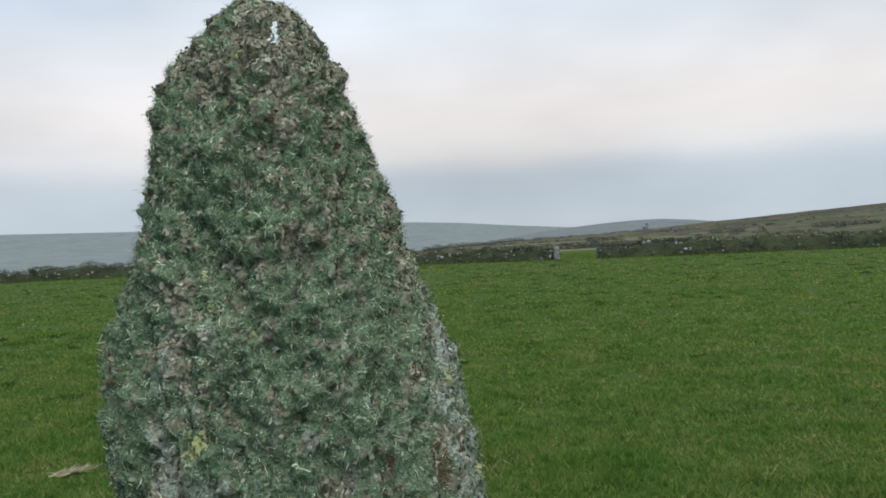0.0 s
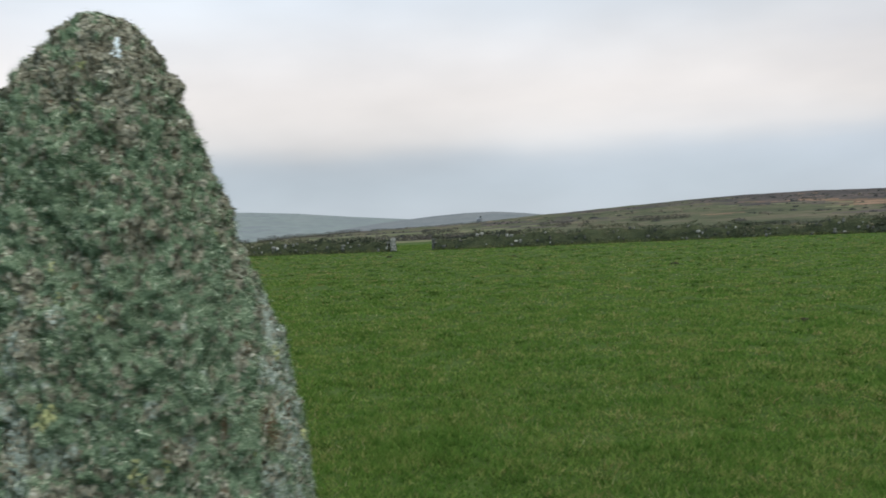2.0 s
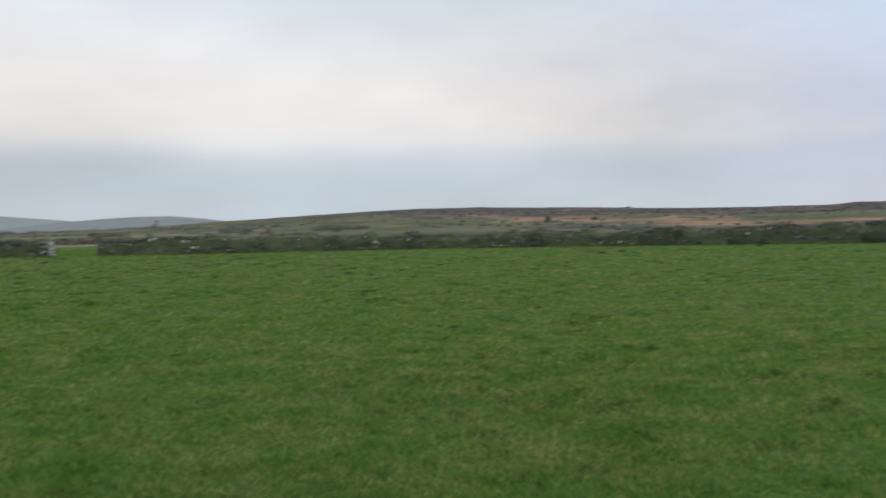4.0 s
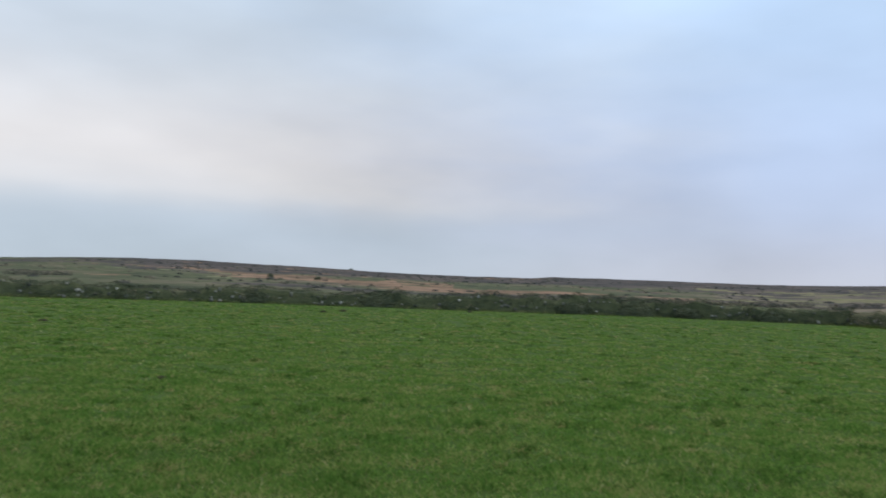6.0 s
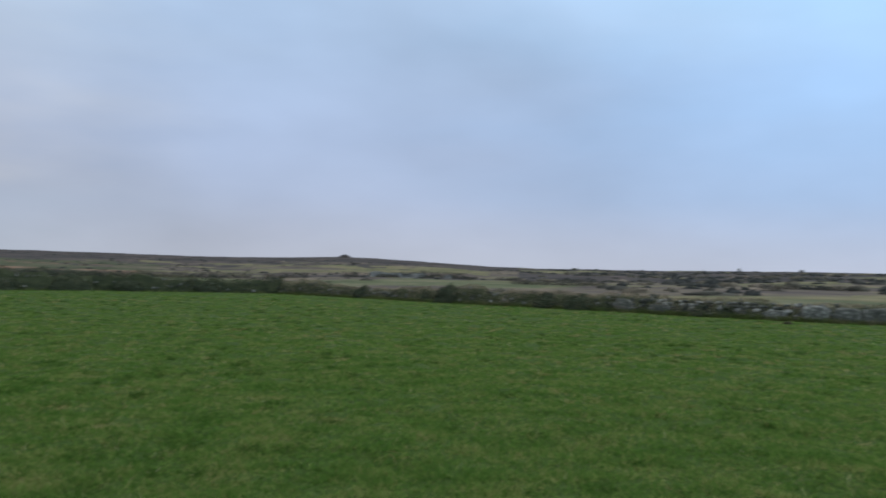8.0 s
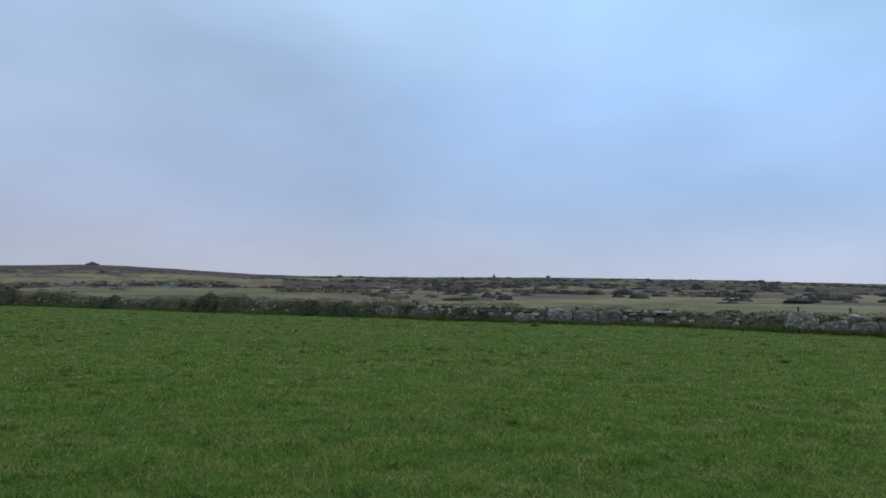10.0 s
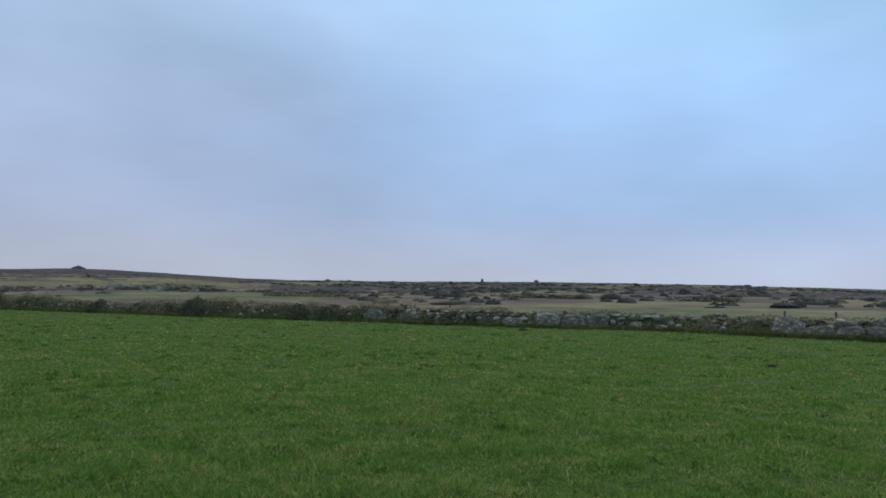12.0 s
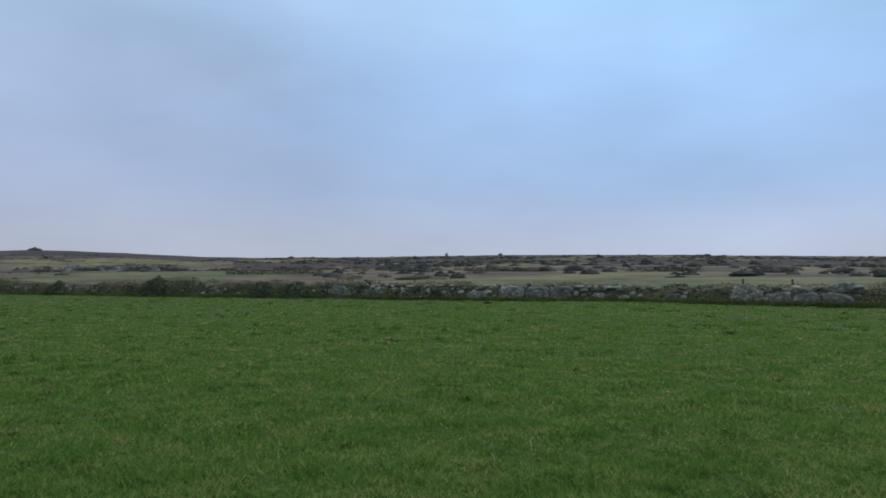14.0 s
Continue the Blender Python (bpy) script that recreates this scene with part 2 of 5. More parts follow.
def vnoise(x, y, z=0.0, seed=0):
    """Smooth value noise, 0 to 1, on arrays."""
    x, y, z = np.broadcast_arrays(np.asarray(x, float), np.asarray(y, float), np.asarray(z, float))
    ix, iy, iz = np.floor(x).astype(int), np.floor(y).astype(int), np.floor(z).astype(int)
    fx, fy, fz = x - ix, y - iy, z - iz
    fx, fy, fz = (f * f * (3 - 2 * f) for f in (fx, fy, fz))
    out = 0
    for a in (0, 1):
        for b in (0, 1):
            for c in (0, 1):
                w = (fx if a else 1 - fx) * (fy if b else 1 - fy) * (fz if c else 1 - fz)
                out = out + w * hash01(ix + a, iy + b, iz + c, np.full(ix.shape, seed + 7))
    return out


def fbm(x, y, z=0.0, seed=0, octaves=4):
    s, a, t = 0, 0.5, 0
    for i in range(octaves):
        s, t = s + a * vnoise(x * 2 ** i, y * 2 ** i, np.asarray(z) * 2 ** i, seed + 31 * i), t + a
        a *= 0.55
    return s / t


def smoothstep(a, b, x):
    t = np.clip((x - a) / (b - a), 0, 1)
    return t * t * (3 - 2 * t)


# ---------------------------------------------------------------- the lie of the land
# corners of the field, anticlockwise from the far gate: hedge lines run between them
FIELD = [(-38.0, 76.0), (-8.0, 75.5), (9.0, 67.5), (12.8, 66.9), (23.0, 64.5), (44.0, 61.0), (62.0, 50.0), (85.0, 36.0), (93.5, 18.0), (82.0, 9.5), (66.0, -2.0),
         (55.0, -11.5), (45.0, -18.8), (39.0, -25.5), (29.0, -29.0), (8.0, -40.0), (-30.0, -42.0), (-60.0, -10.0), (-62.0, 40.0)]
DROP = -0.27                       # the field falls this much from the stone to its hedges
# skyline of the moor: bearing, and height over the eye in degrees
RIDGE = [(-40, -1.0), (-12, -0.9), (-2.5, -0.40), (1.3, -0.10), (5, 0.08), (9, 0.18), (13, 0.32), (15, 0.48), (18, 0.73), (21, 0.90), (25, 1.15), (28.5, 1.36),
         (32, 1.49), (36, 1.53), (40, 1.47), (44, 1.42), (48, 1.29), (54, 1.27), (58.5, 1.32), (60, 1.46), (67, 1.47), (74, 1.43), (78.5, 1.51), (82.5, 1.66), (85, 1.64),
         (88.4, 1.49), (93, 1.25), (96, 1.19), (104, 1.20), (113, 1.28), (119, 1.24), (126, 1.15), (135, 0.93), (170, 0.4), (230, -0.4), (320, -1.0)]
RIDGE_R = 620.0


def field_edge(az):
    """Distance from the origin to the field's edge along the bearings az (radians)."""
    dx, dy = np.sin(az), np.cos(az)
    best = np.full(np.shape(az), 1e9)
    for (x1, y1), (x2, y2) in zip(FIELD, FIELD[1:] + FIELD[:1]):
        ex, ey = x2 - x1, y2 - y1
        den = dx * ey - dy * ex
        t = (x1 * ey - y1 * ex) / den
        u = (x1 * dy - y1 * dx) / den
        best = np.where((t > 0) & (u >= -1e-6) & (u <= 1 + 1e-6) & (t < best), t, best)
    return best


def height(x, y):
    x, y = np.asarray(x, float), np.asarray(y, float)
    az, r = np.arctan2(x, y), np.hypot(x, y)
    deg = np.degrees(az)
    edge = field_edge(az)
    inside = DROP * smoothstep(8, 40, r) + ((fbm(x / 5.0, y / 5.0, 0, 3) - 0.5) * 0.10 + (fbm(x / 0.8, y / 0.8, 0, 6, 3) - 0.5) * 0.11) * smoothstep(1, 5, r) * (1 - 0.5 * smoothstep(30, 60, r))
    keys = np.array(RIDGE)
    el = np.interp(np.mod(deg + 40, 360) - 40, keys[:, 0], keys[:, 1])
    top = 1.35 + RIDGE_R * np.tan(np.radians(el))
    t = np.clip((r - edge - 4) / (RIDGE_R - edge - 4), 0, 1)
    rough = (fbm(x / 60, y / 60, 0, 9) - 0.5) * 3.0 * smoothstep(0.05, 0.4, t) * (1 - smoothstep(0.75, 0.98, t)) + (fbm(x / 12, y / 12, 0, 5) - 0.5) * 0.8 * smoothstep(0.1, 0.6, t)
    outside = DROP + (top - DROP) * t ** 1.25 + rough
    outside = np.where(r > RIDGE_R, np.maximum(top - (r - RIDGE_R) * 0.06, -34 + 4 * fbm(x / 300, y / 300, 0, 4)), outside)
    return np.where(r < edge + 2, inside, outside)


def land_cover(x, y):
    """0 pasture, 1 mixed moor, 2 rough meadow, 3 dead bracken, 4 dark heather, 5 brown heath, 6 tawny meadow."""
    az, r = np.arctan2(x, y), np.hypot(x, y)
    deg, edge = np.degrees(az), field_edge(az)
    t = np.clip((r - edge) / (RIDGE_R - edge), 0, 1.2)
    n1, n2, n3 = fbm(x / 55, y / 55, 0, 41), fbm(x / 28, y / 28, 0, 42), fbm(x / 30, y / 30, 0, 43)
    kind = np.full(x.shape, 1)
    kind = np.where((t > 0.46 + 0.45 * (n1 - 0.5)) & (deg > 28 + 20 * (n2 - 0.5)), 4, kind)
    kind = np.where(n3 > 0.62, 4, kind)
    brown = np.exp(-((deg - 41) / 7.5) ** 2) * np.exp(-((t - 0.40) / 0.22) ** 2) + 0.7 * np.exp(-((deg - 60) / 13.0) ** 2) * np.exp(-((t - 0.28) / 0.16) ** 2)
    kind = np.where(n2 * 1.1 + brown * 0.42 > 0.88, 3, kind)
    kind = np.where((t < np.where(deg < 19, 0.30, 0.05) + 0.2 * (n1 - 0.5)) & ((n3 < 0.62) | (t < 0.1)), 2, kind)
    kind = np.where((np.abs(deg - 34) < 4) & (t > 0.2) & (t < 0.5) & (n1 > 0.60), 2, kind)
    kind = np.where((deg < 19) & (t < 0.05 + 0.05 * n2), 0, kind)
    # the eastern side: meadow below, then tan and brown heath, dark heather along the top
    side = deg > 70 + 12 * (n1 - 0.5)
    kind = np.where(side, np.where(n3 > 0.60, 4, np.where(n2 > 0.54, 6, 5)), kind)
    kind = np.where(side & (t > np.where(deg < 95, 0.64, 0.34) + 0.25 * (n1 - 0.5)) & ((deg < 95) | (n2 < 0.60)), 4, kind)
    kind = np.where(side & (t < 0.20 + 0.10 * (n2 - 0.5)), np.where(n3 > 0.60, 5, np.where(n1 > 0.50, 2, 6)), kind)
    return np.where(r < edge, 0, kind)


def build_ground():
    az = np.concatenate([np.arange(-40, 142, 0.4), np.arange(142, 320, 3.0)])
    rr = np.concatenate([[0.0], np.geomspace(0.6, 40, 190), np.arange(40.6, 130, 0.8), np.geomspace(132, 640, 90), np.geomspace(660, 4900, 24)])
    A, R = np.meshgrid(np.radians(az), rr)
    X, Y = R * np.sin(A), R * np.cos(A)
    Z = height(X, Y)
    n, m = X.shape
    idx = np.arange(n * m).reshape(n, m)
    nxt = np.roll(idx, -1, axis=1)
    faces = np.stack([idx[:-1], nxt[:-1], nxt[1:], idx[1:]], -1).reshape(-1, 4)
    faces = faces[:, ::-1]
    me = fast_mesh("ground", np.stack([X, Y, Z], -1).reshape(-1, 3), faces, True)
    for m_ in (M_FIELD, M_MOOR, M_MEADOW, M_BRACKEN, M_HEATHER, M_BROWN_MOOR, M_ROUGH):
        me.materials.append(m_)
    c = np.stack([X, Y], -1).reshape(-1, 2)[faces].mean(1)
    me.polygons.foreach_set("material_index", land_cover(c[:, 0], c[:, 1]).astype(np.int32))
    return tagged(link_mesh("ground", me, None), "grazed green pasture running out to heather moor", "ground", kind="structure")


build_ground()


def far_hill(name, keys, r0, r1, foot, mat, label):
    """A hill far off: keys are bearing and height in degrees over the eye; it rises from r0 to r1."""
    k = np.array(keys)
    az = np.arange(k[0, 0], k[-1, 0] + 0.1, 0.35)
    t = np.linspace(0, 1, 26)
    A, T = np.meshgrid(np.radians(az), t)
    R = r0 + (r1 - r0) * T
    el = foot + (np.interp(np.degrees(A), k[:, 0], k[:, 1]) - foot) * T ** 0.9
    Z = 1.35 + R * np.tan(np.radians(el)) + (fbm(A * 60, R / 300, 0, 12) - 0.5) * 16 * T * (1 - T) * 2
    X, Y = R * np.sin(A), R * np.cos(A)
    back = np.stack([X[-1] * 1.1, Y[-1] * 1.1, Z[-1] - 150], -1)
    V = np.concatenate([np.stack([X, Y, Z], -1).reshape(-1, 3), back])
    n, m = X.shape
    idx = np.arange((n + 1) * m).reshape(n + 1, m)
    f = np.stack([idx[:-1, :-1], idx[1:, :-1], idx[1:, 1:], idx[:-1, 1:]], -1).reshape(-1, 4)
    return tagged(link_mesh(name, fast_mesh(name, V, f[:, ::-1], True), mat), label, "hill", kind="structure")


# backdrop hills; their haze is painted into the materials, no air between
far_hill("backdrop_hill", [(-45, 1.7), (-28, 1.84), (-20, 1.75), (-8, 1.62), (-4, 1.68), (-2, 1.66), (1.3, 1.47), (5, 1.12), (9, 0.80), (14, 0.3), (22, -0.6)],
         1300, 3400, -0.75, M_FAR, "distant blue-green farmland hill with haze painted into its colour")
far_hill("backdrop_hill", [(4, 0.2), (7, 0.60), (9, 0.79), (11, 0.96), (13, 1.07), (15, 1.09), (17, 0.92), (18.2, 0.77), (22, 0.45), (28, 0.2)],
         900, 2300, -0.4, M_FAR2, "distant purple-grey moorland hill with haze painted into its colour")


# ---------------------------------------------------------------- the standing stone
STONE_X, STONE_Y = -0.225, 1.235
# height, middle x, half width
PROFILE = [(-0.2, -0.196, 0.262), (0.5, -0.2, 0.26), (0.9, -0.207, 0.255), (1.05, -0.213, 0.251), (1.13, -0.218, 0.245), (1.21, -0.23, 0.242), (1.25, -0.233, 0.236),
           (1.29, -0.235, 0.226), (1.33, -0.236, 0.211), (1.37, -0.241, 0.193), (1.41, -0.245, 0.18), (1.49, -0.249, 0.164), (1.57, -0.261, 0.147), (1.61, -0.268, 0.135),
           (1.65, -0.266, 0.119), (1.69, -0.263, 0.1), (1.72, -0.259, 0.075), (1.745, -0.257, 0.063), (1.762, -0.253, 0.041), (1.772, -0.263, 0.026), (1.779, -0.269, 0.008)]


def across(z):
    k = np.array(PROFILE)
    return np.interp(z, k[:, 0], k[:, 1]), np.interp(z, k[:, 0], k[:, 2])


def stone_point(u, z):
    """Surface of the stone at the turn u (radians; 0 is the right side) and height z, on arrays."""
    cx, hw = across(z)
    hd = hw * 0.96
    c, s = np.cos(u), np.sin(u)
    p = 2.5
    q = (np.abs(c) ** p + np.abs(s) ** p) ** (-1 / p)
    calm = smoothstep(1.779, 1.70, z)
    lump = 1 + 0.05 * (fbm(c * 1.6 + 5, s * 1.6 + 5, z * 2.2, 21) - 0.5)
    lump = lump + 0.09 * (fbm(c * 5 + 9, s * 5, z * 7, 22) - 0.5)
    # grooves run down the right flank, a rib down the left of the front
    low = smoothstep(1.45, 1.2, z)
    sway = 0.05 * np.sin(z * 17.0)
    for at, wide, deep in ((5.28, 0.050, -0.050), (5.60, 0.045, -0.040), (5.02, 0.06, -0.022), (4.05, 0.10, -0.045), (4.30, 0.12, 0.045), (5.44, 0.07, 0.022)):
        lump = lump + deep * low * np.exp(-((u - at - sway) / wide) ** 2)
    r = q * lump
    x, y = cx + hw * r * c, 1.207 + hd * r * s
    # knobs and cushions of lichen, finer and finer
    d = 0.036 * (fbm(x * 17, y * 17, z * 13, 31, 2) - 0.5) + 0.034 * (fbm(x * 48, y * 48, z * 38, 32, 2) - 0.5) + 0.020 * (fbm(x * 125, y * 125, z * 100, 33, 2) - 0.5)
    d = d * (0.35 + 0.65 * calm) * (1 - 0.45 * np.clip((x - cx) / hw, 0, 1) ** 2 * low)
    return np.stack([x + c * d, y + s * d, z + 0.25 * d], -1)


def cover(P, z):
    """How shaggy with green fronds, how pale with crust and how rusty the stone is at a place, 0 to 1 each."""
    cx, hw = across(z)
    h = (P[..., 0] - cx) / (hw + 0.01)                     # -1 at the left flank, 1 at the right
    x, y = P[..., 0], P[..., 1]
    n = fbm(x * 14, y * 14, z * 14, 61, 3)
    fine = fbm(x * 75, y * 75, z * 62, 64, 2)
    low = smoothstep(1.40, 1.28, z)
    shag = 0.62 + 0.13 * low + 0.9 * (n - 0.5) + 2.3 * (fine - 0.5)
    shag += 0.20 * np.exp(-((h + 0.25) / 0.45) ** 2 - ((z - 1.48) / 0.11) ** 2)            # thick green on the upper front
    shag -= 0.30 * smoothstep(1.58, 1.68, z + 0.05 * h)                                     # brown crown
    shag -= 0.24 * np.exp(-((h - 0.35) / 0.26) ** 2) * smoothstep(1.33, 1.42, z)            # buff streak beside it
    shag -= 0.30 * np.exp(-((h + 0.42) / 0.10) ** 2 - ((z - 1.33) / 0.055) ** 2)
    shag += 0.12 * low * np.exp(-((h + 0.8) / 0.3) ** 2) + 0.10 * low * smoothstep(0.2, 0.6, h)
    pale = 0.62 * smoothstep(0.42, 0.80, h) * low * smoothstep(0.50, 0.62, fbm(x * 20 + 3, y * 20, z * 9, 66, 3) + 0.05)
    pale += 0.75 * smoothstep(0.80, 0.97, h) * smoothstep(1.42, 1.32, z) * smoothstep(0.42, 0.54, fbm(x * 26, y * 26, z * 12, 65, 2))
    pale += 0.85 * np.exp(-((h + 0.50) / 0.07) ** 2) * smoothstep(1.37, 1.32, z) * smoothstep(0.42, 0.56, fbm(x * 30, y * 30, z * 22, 67, 2))
    pale += 0.55 * low * smoothstep(0.60, 0.72, fbm(x * 24, y * 24, z * 22, 63, 3)) * (h > -0.5)
    rust = 0.8 * np.exp(-((h - 0.80) / 0.06) ** 2 - ((z - 1.13) / 0.045) ** 2) + 0.6 * smoothstep(0.70, 0.80, fbm(x * 26, y * 26, z * 20, 72, 2))
    pale = np.clip(pale - rust * 0.8, 0, 1)
    return np.clip(shag - 0.55 * pale - 0.5 * rust, 0, 1), pale, np.clip(rust, 0, 1)


def lichened_stone():
    """Granite under lichen: the mesh's shag, pale and rust values choose between green, grey-white, rust and buff crusts."""
    m = bpy.data.materials.new("lichened_standing_stone")
    m.use_nodes = True
    nt = m.node_tree
    N, L = nt.nodes.new, nt.links.new
    bsdf = nt.nodes["Principled BSDF"]
    bsdf.inputs["Roughness"].default_value, bsdf.inputs["Specular IOR Level"].default_value = 0.95, 0.05
    co = N("ShaderNodeTexCoord")

    def speckle(scale, detail=4):
        n = N("ShaderNodeTexNoise")
        n.inputs["Scale"].default_value, n.inputs["Detail"].default_value = scale, detail
        L(co.outputs["Object"], n.inputs["Vector"])
        return n.outputs[0]

    def ramp(fac, stops):
        r = N("ShaderNodeValToRGB")
        while len(r.color_ramp.elements) < len(stops):
            r.color_ramp.elements.new(0.5)
        for e, (p, c) in zip(r.color_ramp.elements, stops):
            e.position, e.color = p, (*c, 1)
        L(fac, r.inputs[0])
        return r.outputs[0]

    def mixed(name, lo, hi, a, b):
        at = N("ShaderNodeAttribute")
        at.attribute_name = name
        k = N("ShaderNodeMapRange")
        k.interpolation_type = "SMOOTHSTEP"
        k.inputs[1].default_value, k.inputs[2].default_value = lo, hi
        s = N("ShaderNodeMath")
        s.operation = "MULTIPLY_ADD"
        L(mid, s.inputs[0])
        s.inputs[1].default_value = 0.5
        off = N("ShaderNodeMath")
        off.operation = "SUBTRACT"
        L(at.outputs["Fac"], off.inputs[0])
        off.inputs[1].default_value = 0.25
        L(off.outputs[0], s.inputs[2])
        L(s.outputs[0], k.inputs[0])
        x = N("ShaderNodeMix")
        x.data_type = "RGBA"
        L(k.outputs[0], x.inputs[0])
        L(a, x.inputs[6])
        L(b, x.inputs[7])
        return x.outputs[2]

    grain, mid = speckle(330), speckle(95)
    buff = ramp(mid, [(0.32, (0.118, 0.108, 0.082)), (0.45, (0.196, 0.190, 0.138)), (0.55, (0.290, 0.284, 0.218)), (0.68, (0.46, 0.45, 0.37))])
    green = ramp(grain, [(0.32, (0.070, 0.108, 0.064)), (0.48, (0.130, 0.188, 0.116)), (0.62, (0.210, 0.275, 0.184))])
    crust = ramp(grain, [(0.30, (0.17, 0.205, 0.165)), (0.50, (0.29, 0.335, 0.285)), (0.68, (0.47, 0.52, 0.46))])
    rusty = ramp(grain, [(0.32, (0.070, 0.046, 0.028)), (0.52, (0.135, 0.092, 0.056)), (0.68, (0.21, 0.155, 0.10))])
    col = mixed("shag", 0.22, 0.62, buff, green)
    col = mixed("pale", 0.20, 0.60, col, crust)
    col = mixed("rust", 0.25, 0.60, col, rusty)
    L(col, bsdf.inputs["Base Color"])
    b = N("ShaderNodeBump")
    b.inputs["Strength"].default_value, b.inputs["Distance"].default_value = 0.8, 0.004
    L(grain, b.inputs["Height"])
    L(b.outputs[0], bsdf.inputs["Normal"])
    return m


def frond_material(name, stops):
    """Fronds take their colour from the tone of their tuft and a little chance of their own."""
    m = bpy.data.materials.new(name)
    m.use_nodes = True
    nt = m.node_tree
    N, L = nt.nodes.new, nt.links.new
    bsdf = nt.nodes["Principled BSDF"]
    bsdf.inputs["Roughness"].default_value, bsdf.inputs["Specular IOR Level"].default_value = 0.9, 0.08
    at, isl = N("ShaderNodeAttribute"), N("ShaderNodeNewGeometry")
    at.attribute_name = "tone"
    s = N("ShaderNodeMath")
    s.operation = "MULTIPLY_ADD"
    L(isl.outputs["Random Per Island"], s.inputs[0])
    s.inputs[1].default_value = 0.30
    L(at.outputs["Fac"], s.inputs[2])
    r = N("ShaderNodeValToRGB")
    while len(r.color_ramp.elements) < len(stops):
        r.color_ramp.elements.new(0.5)
    for e, (p, c) in zip(r.color_ramp.elements, stops):
        e.position, e.color = p, (*c, 1)
    L(s.outputs[0], r.inputs[0])
    L(r.outputs[0], bsdf.inputs["Base Color"])
    return m


def set_values(me, **values):
    for key, v in values.items():
        me.attributes.new(key, "FLOAT", "POINT").data.foreach_set("value", np.ascontiguousarray(v, np.float32))


def build_stone():
    stone = tagged(empty("standing_stone", STONE_X, STONE_Y, 0), "tapering granite standing stone shaggy with green and grey lichen", "standing stone")
    base = np.array([STONE_X, STONE_Y, 0])
    zs = np.concatenate([np.linspace(-0.15, 0.93, 40), np.linspace(0.932, PROFILE[-1][0], 430)])
    us = np.concatenate([np.linspace(2.95, 6.75, 520, endpoint=False), np.linspace(6.75, 2.95 + 2 * np.pi, 70, endpoint=False)])
    U, Z = np.meshgrid(us, zs)
    P = stone_point(U, Z)
    shag, pale, rust = cover(P, Z)
    n, m = U.shape
    idx = np.arange(n * m).reshape(n, m)
    nxt = np.roll(idx, -1, 1)
    f = np.stack([idx[:-1], nxt[:-1], nxt[1:], idx[1:]], -1).reshape(-1, 4)
    me = fast_mesh("granite_body", P.reshape(-1, 3) - base, f, True)
    set_values(me, shag=shag.ravel(), pale=pale.ravel(), rust=rust.ravel())
    link_mesh("granite_body", me, lichened_stone(), stone, "weathered granite crusted with green, buff and grey lichen")
    bm = bmesh.new()
    bmesh.ops.create_icosphere(bm, subdivisions=3, radius=1)
    top = P[-1].mean(0)
    for v in bm.verts:
        v.co = Vector((top[0] + v.co.x * 0.013, top[1] + v.co.y * 0.013, top[2] - 0.001 + v.co.z * 0.004)) - Vector(base)
    part("stone_tip", bm, M_CRUST, stone)
    # cells of the surface, to strew the lichen over
    du, dz = P[:-1, 1:] - P[:-1, :-1], P[1:, :-1] - P[:-1, :-1]
    nrm = np.cross(du, dz)
    area = np.linalg.norm(nrm, axis=2)
    nrm = nrm / (area[..., None] + 1e-12)
    c = (slice(None, -1), slice(None, -1))
    cells = {"p": P[c], "du": du, "dz": dz, "n": nrm, "a": area * np.where(Z[c] < 0.93, 0.12, 1.0) * np.where(U[c] > 6.75, 0.15, 1.0), "z": Z[c], "u": U[c], "shag": shag[c], "pale": pale[c], "rust": rust[c]}
    return stone, {k: v.reshape(-1, 3) if v.ndim == 3 else v.ravel() for k, v in cells.items()}


stone, CELLS = build_stone()


def strewn(count, weight, rng):
    """Places on the stone, chosen by area and weight: the cells' numbers, points and normals."""
    w = CELLS["a"] * weight
    i = rng.choice(len(w), count, p=w / w.sum())
    a, b = rng.uniform(0, 1, (2, count, 1))
    return i, CELLS["p"][i] + CELLS["du"][i] * a + CELLS["dz"][i] * b, CELLS["n"][i]


def ribbons(p, way, length, width, bend, rng):
    """Thin tapering curved ribbons: base p, direction way, bent by the vectors bend."""
    n = len(p)
    L, W = length[:, None], width[:, None]
    s = np.cross(way, rng.normal(size=(n, 3)))
    s /= np.linalg.norm(s, axis=1)[:, None] + 1e-9
    mid = p + way * L * 0.55 + bend * L * 0.25
    tip = p + way * L * 0.95 + bend * L * 0.95
    V = np.stack([p - s * W * 0.5, p + s * W * 0.5, mid + s * W * 0.42, mid - s * W * 0.42, tip], 1).reshape(-1, 3)
    i = np.arange(n)[:, None] * 5
    return V, np.concatenate([i + [0, 1, 2], i + [0, 2, 3], i + [3, 2, 4]])


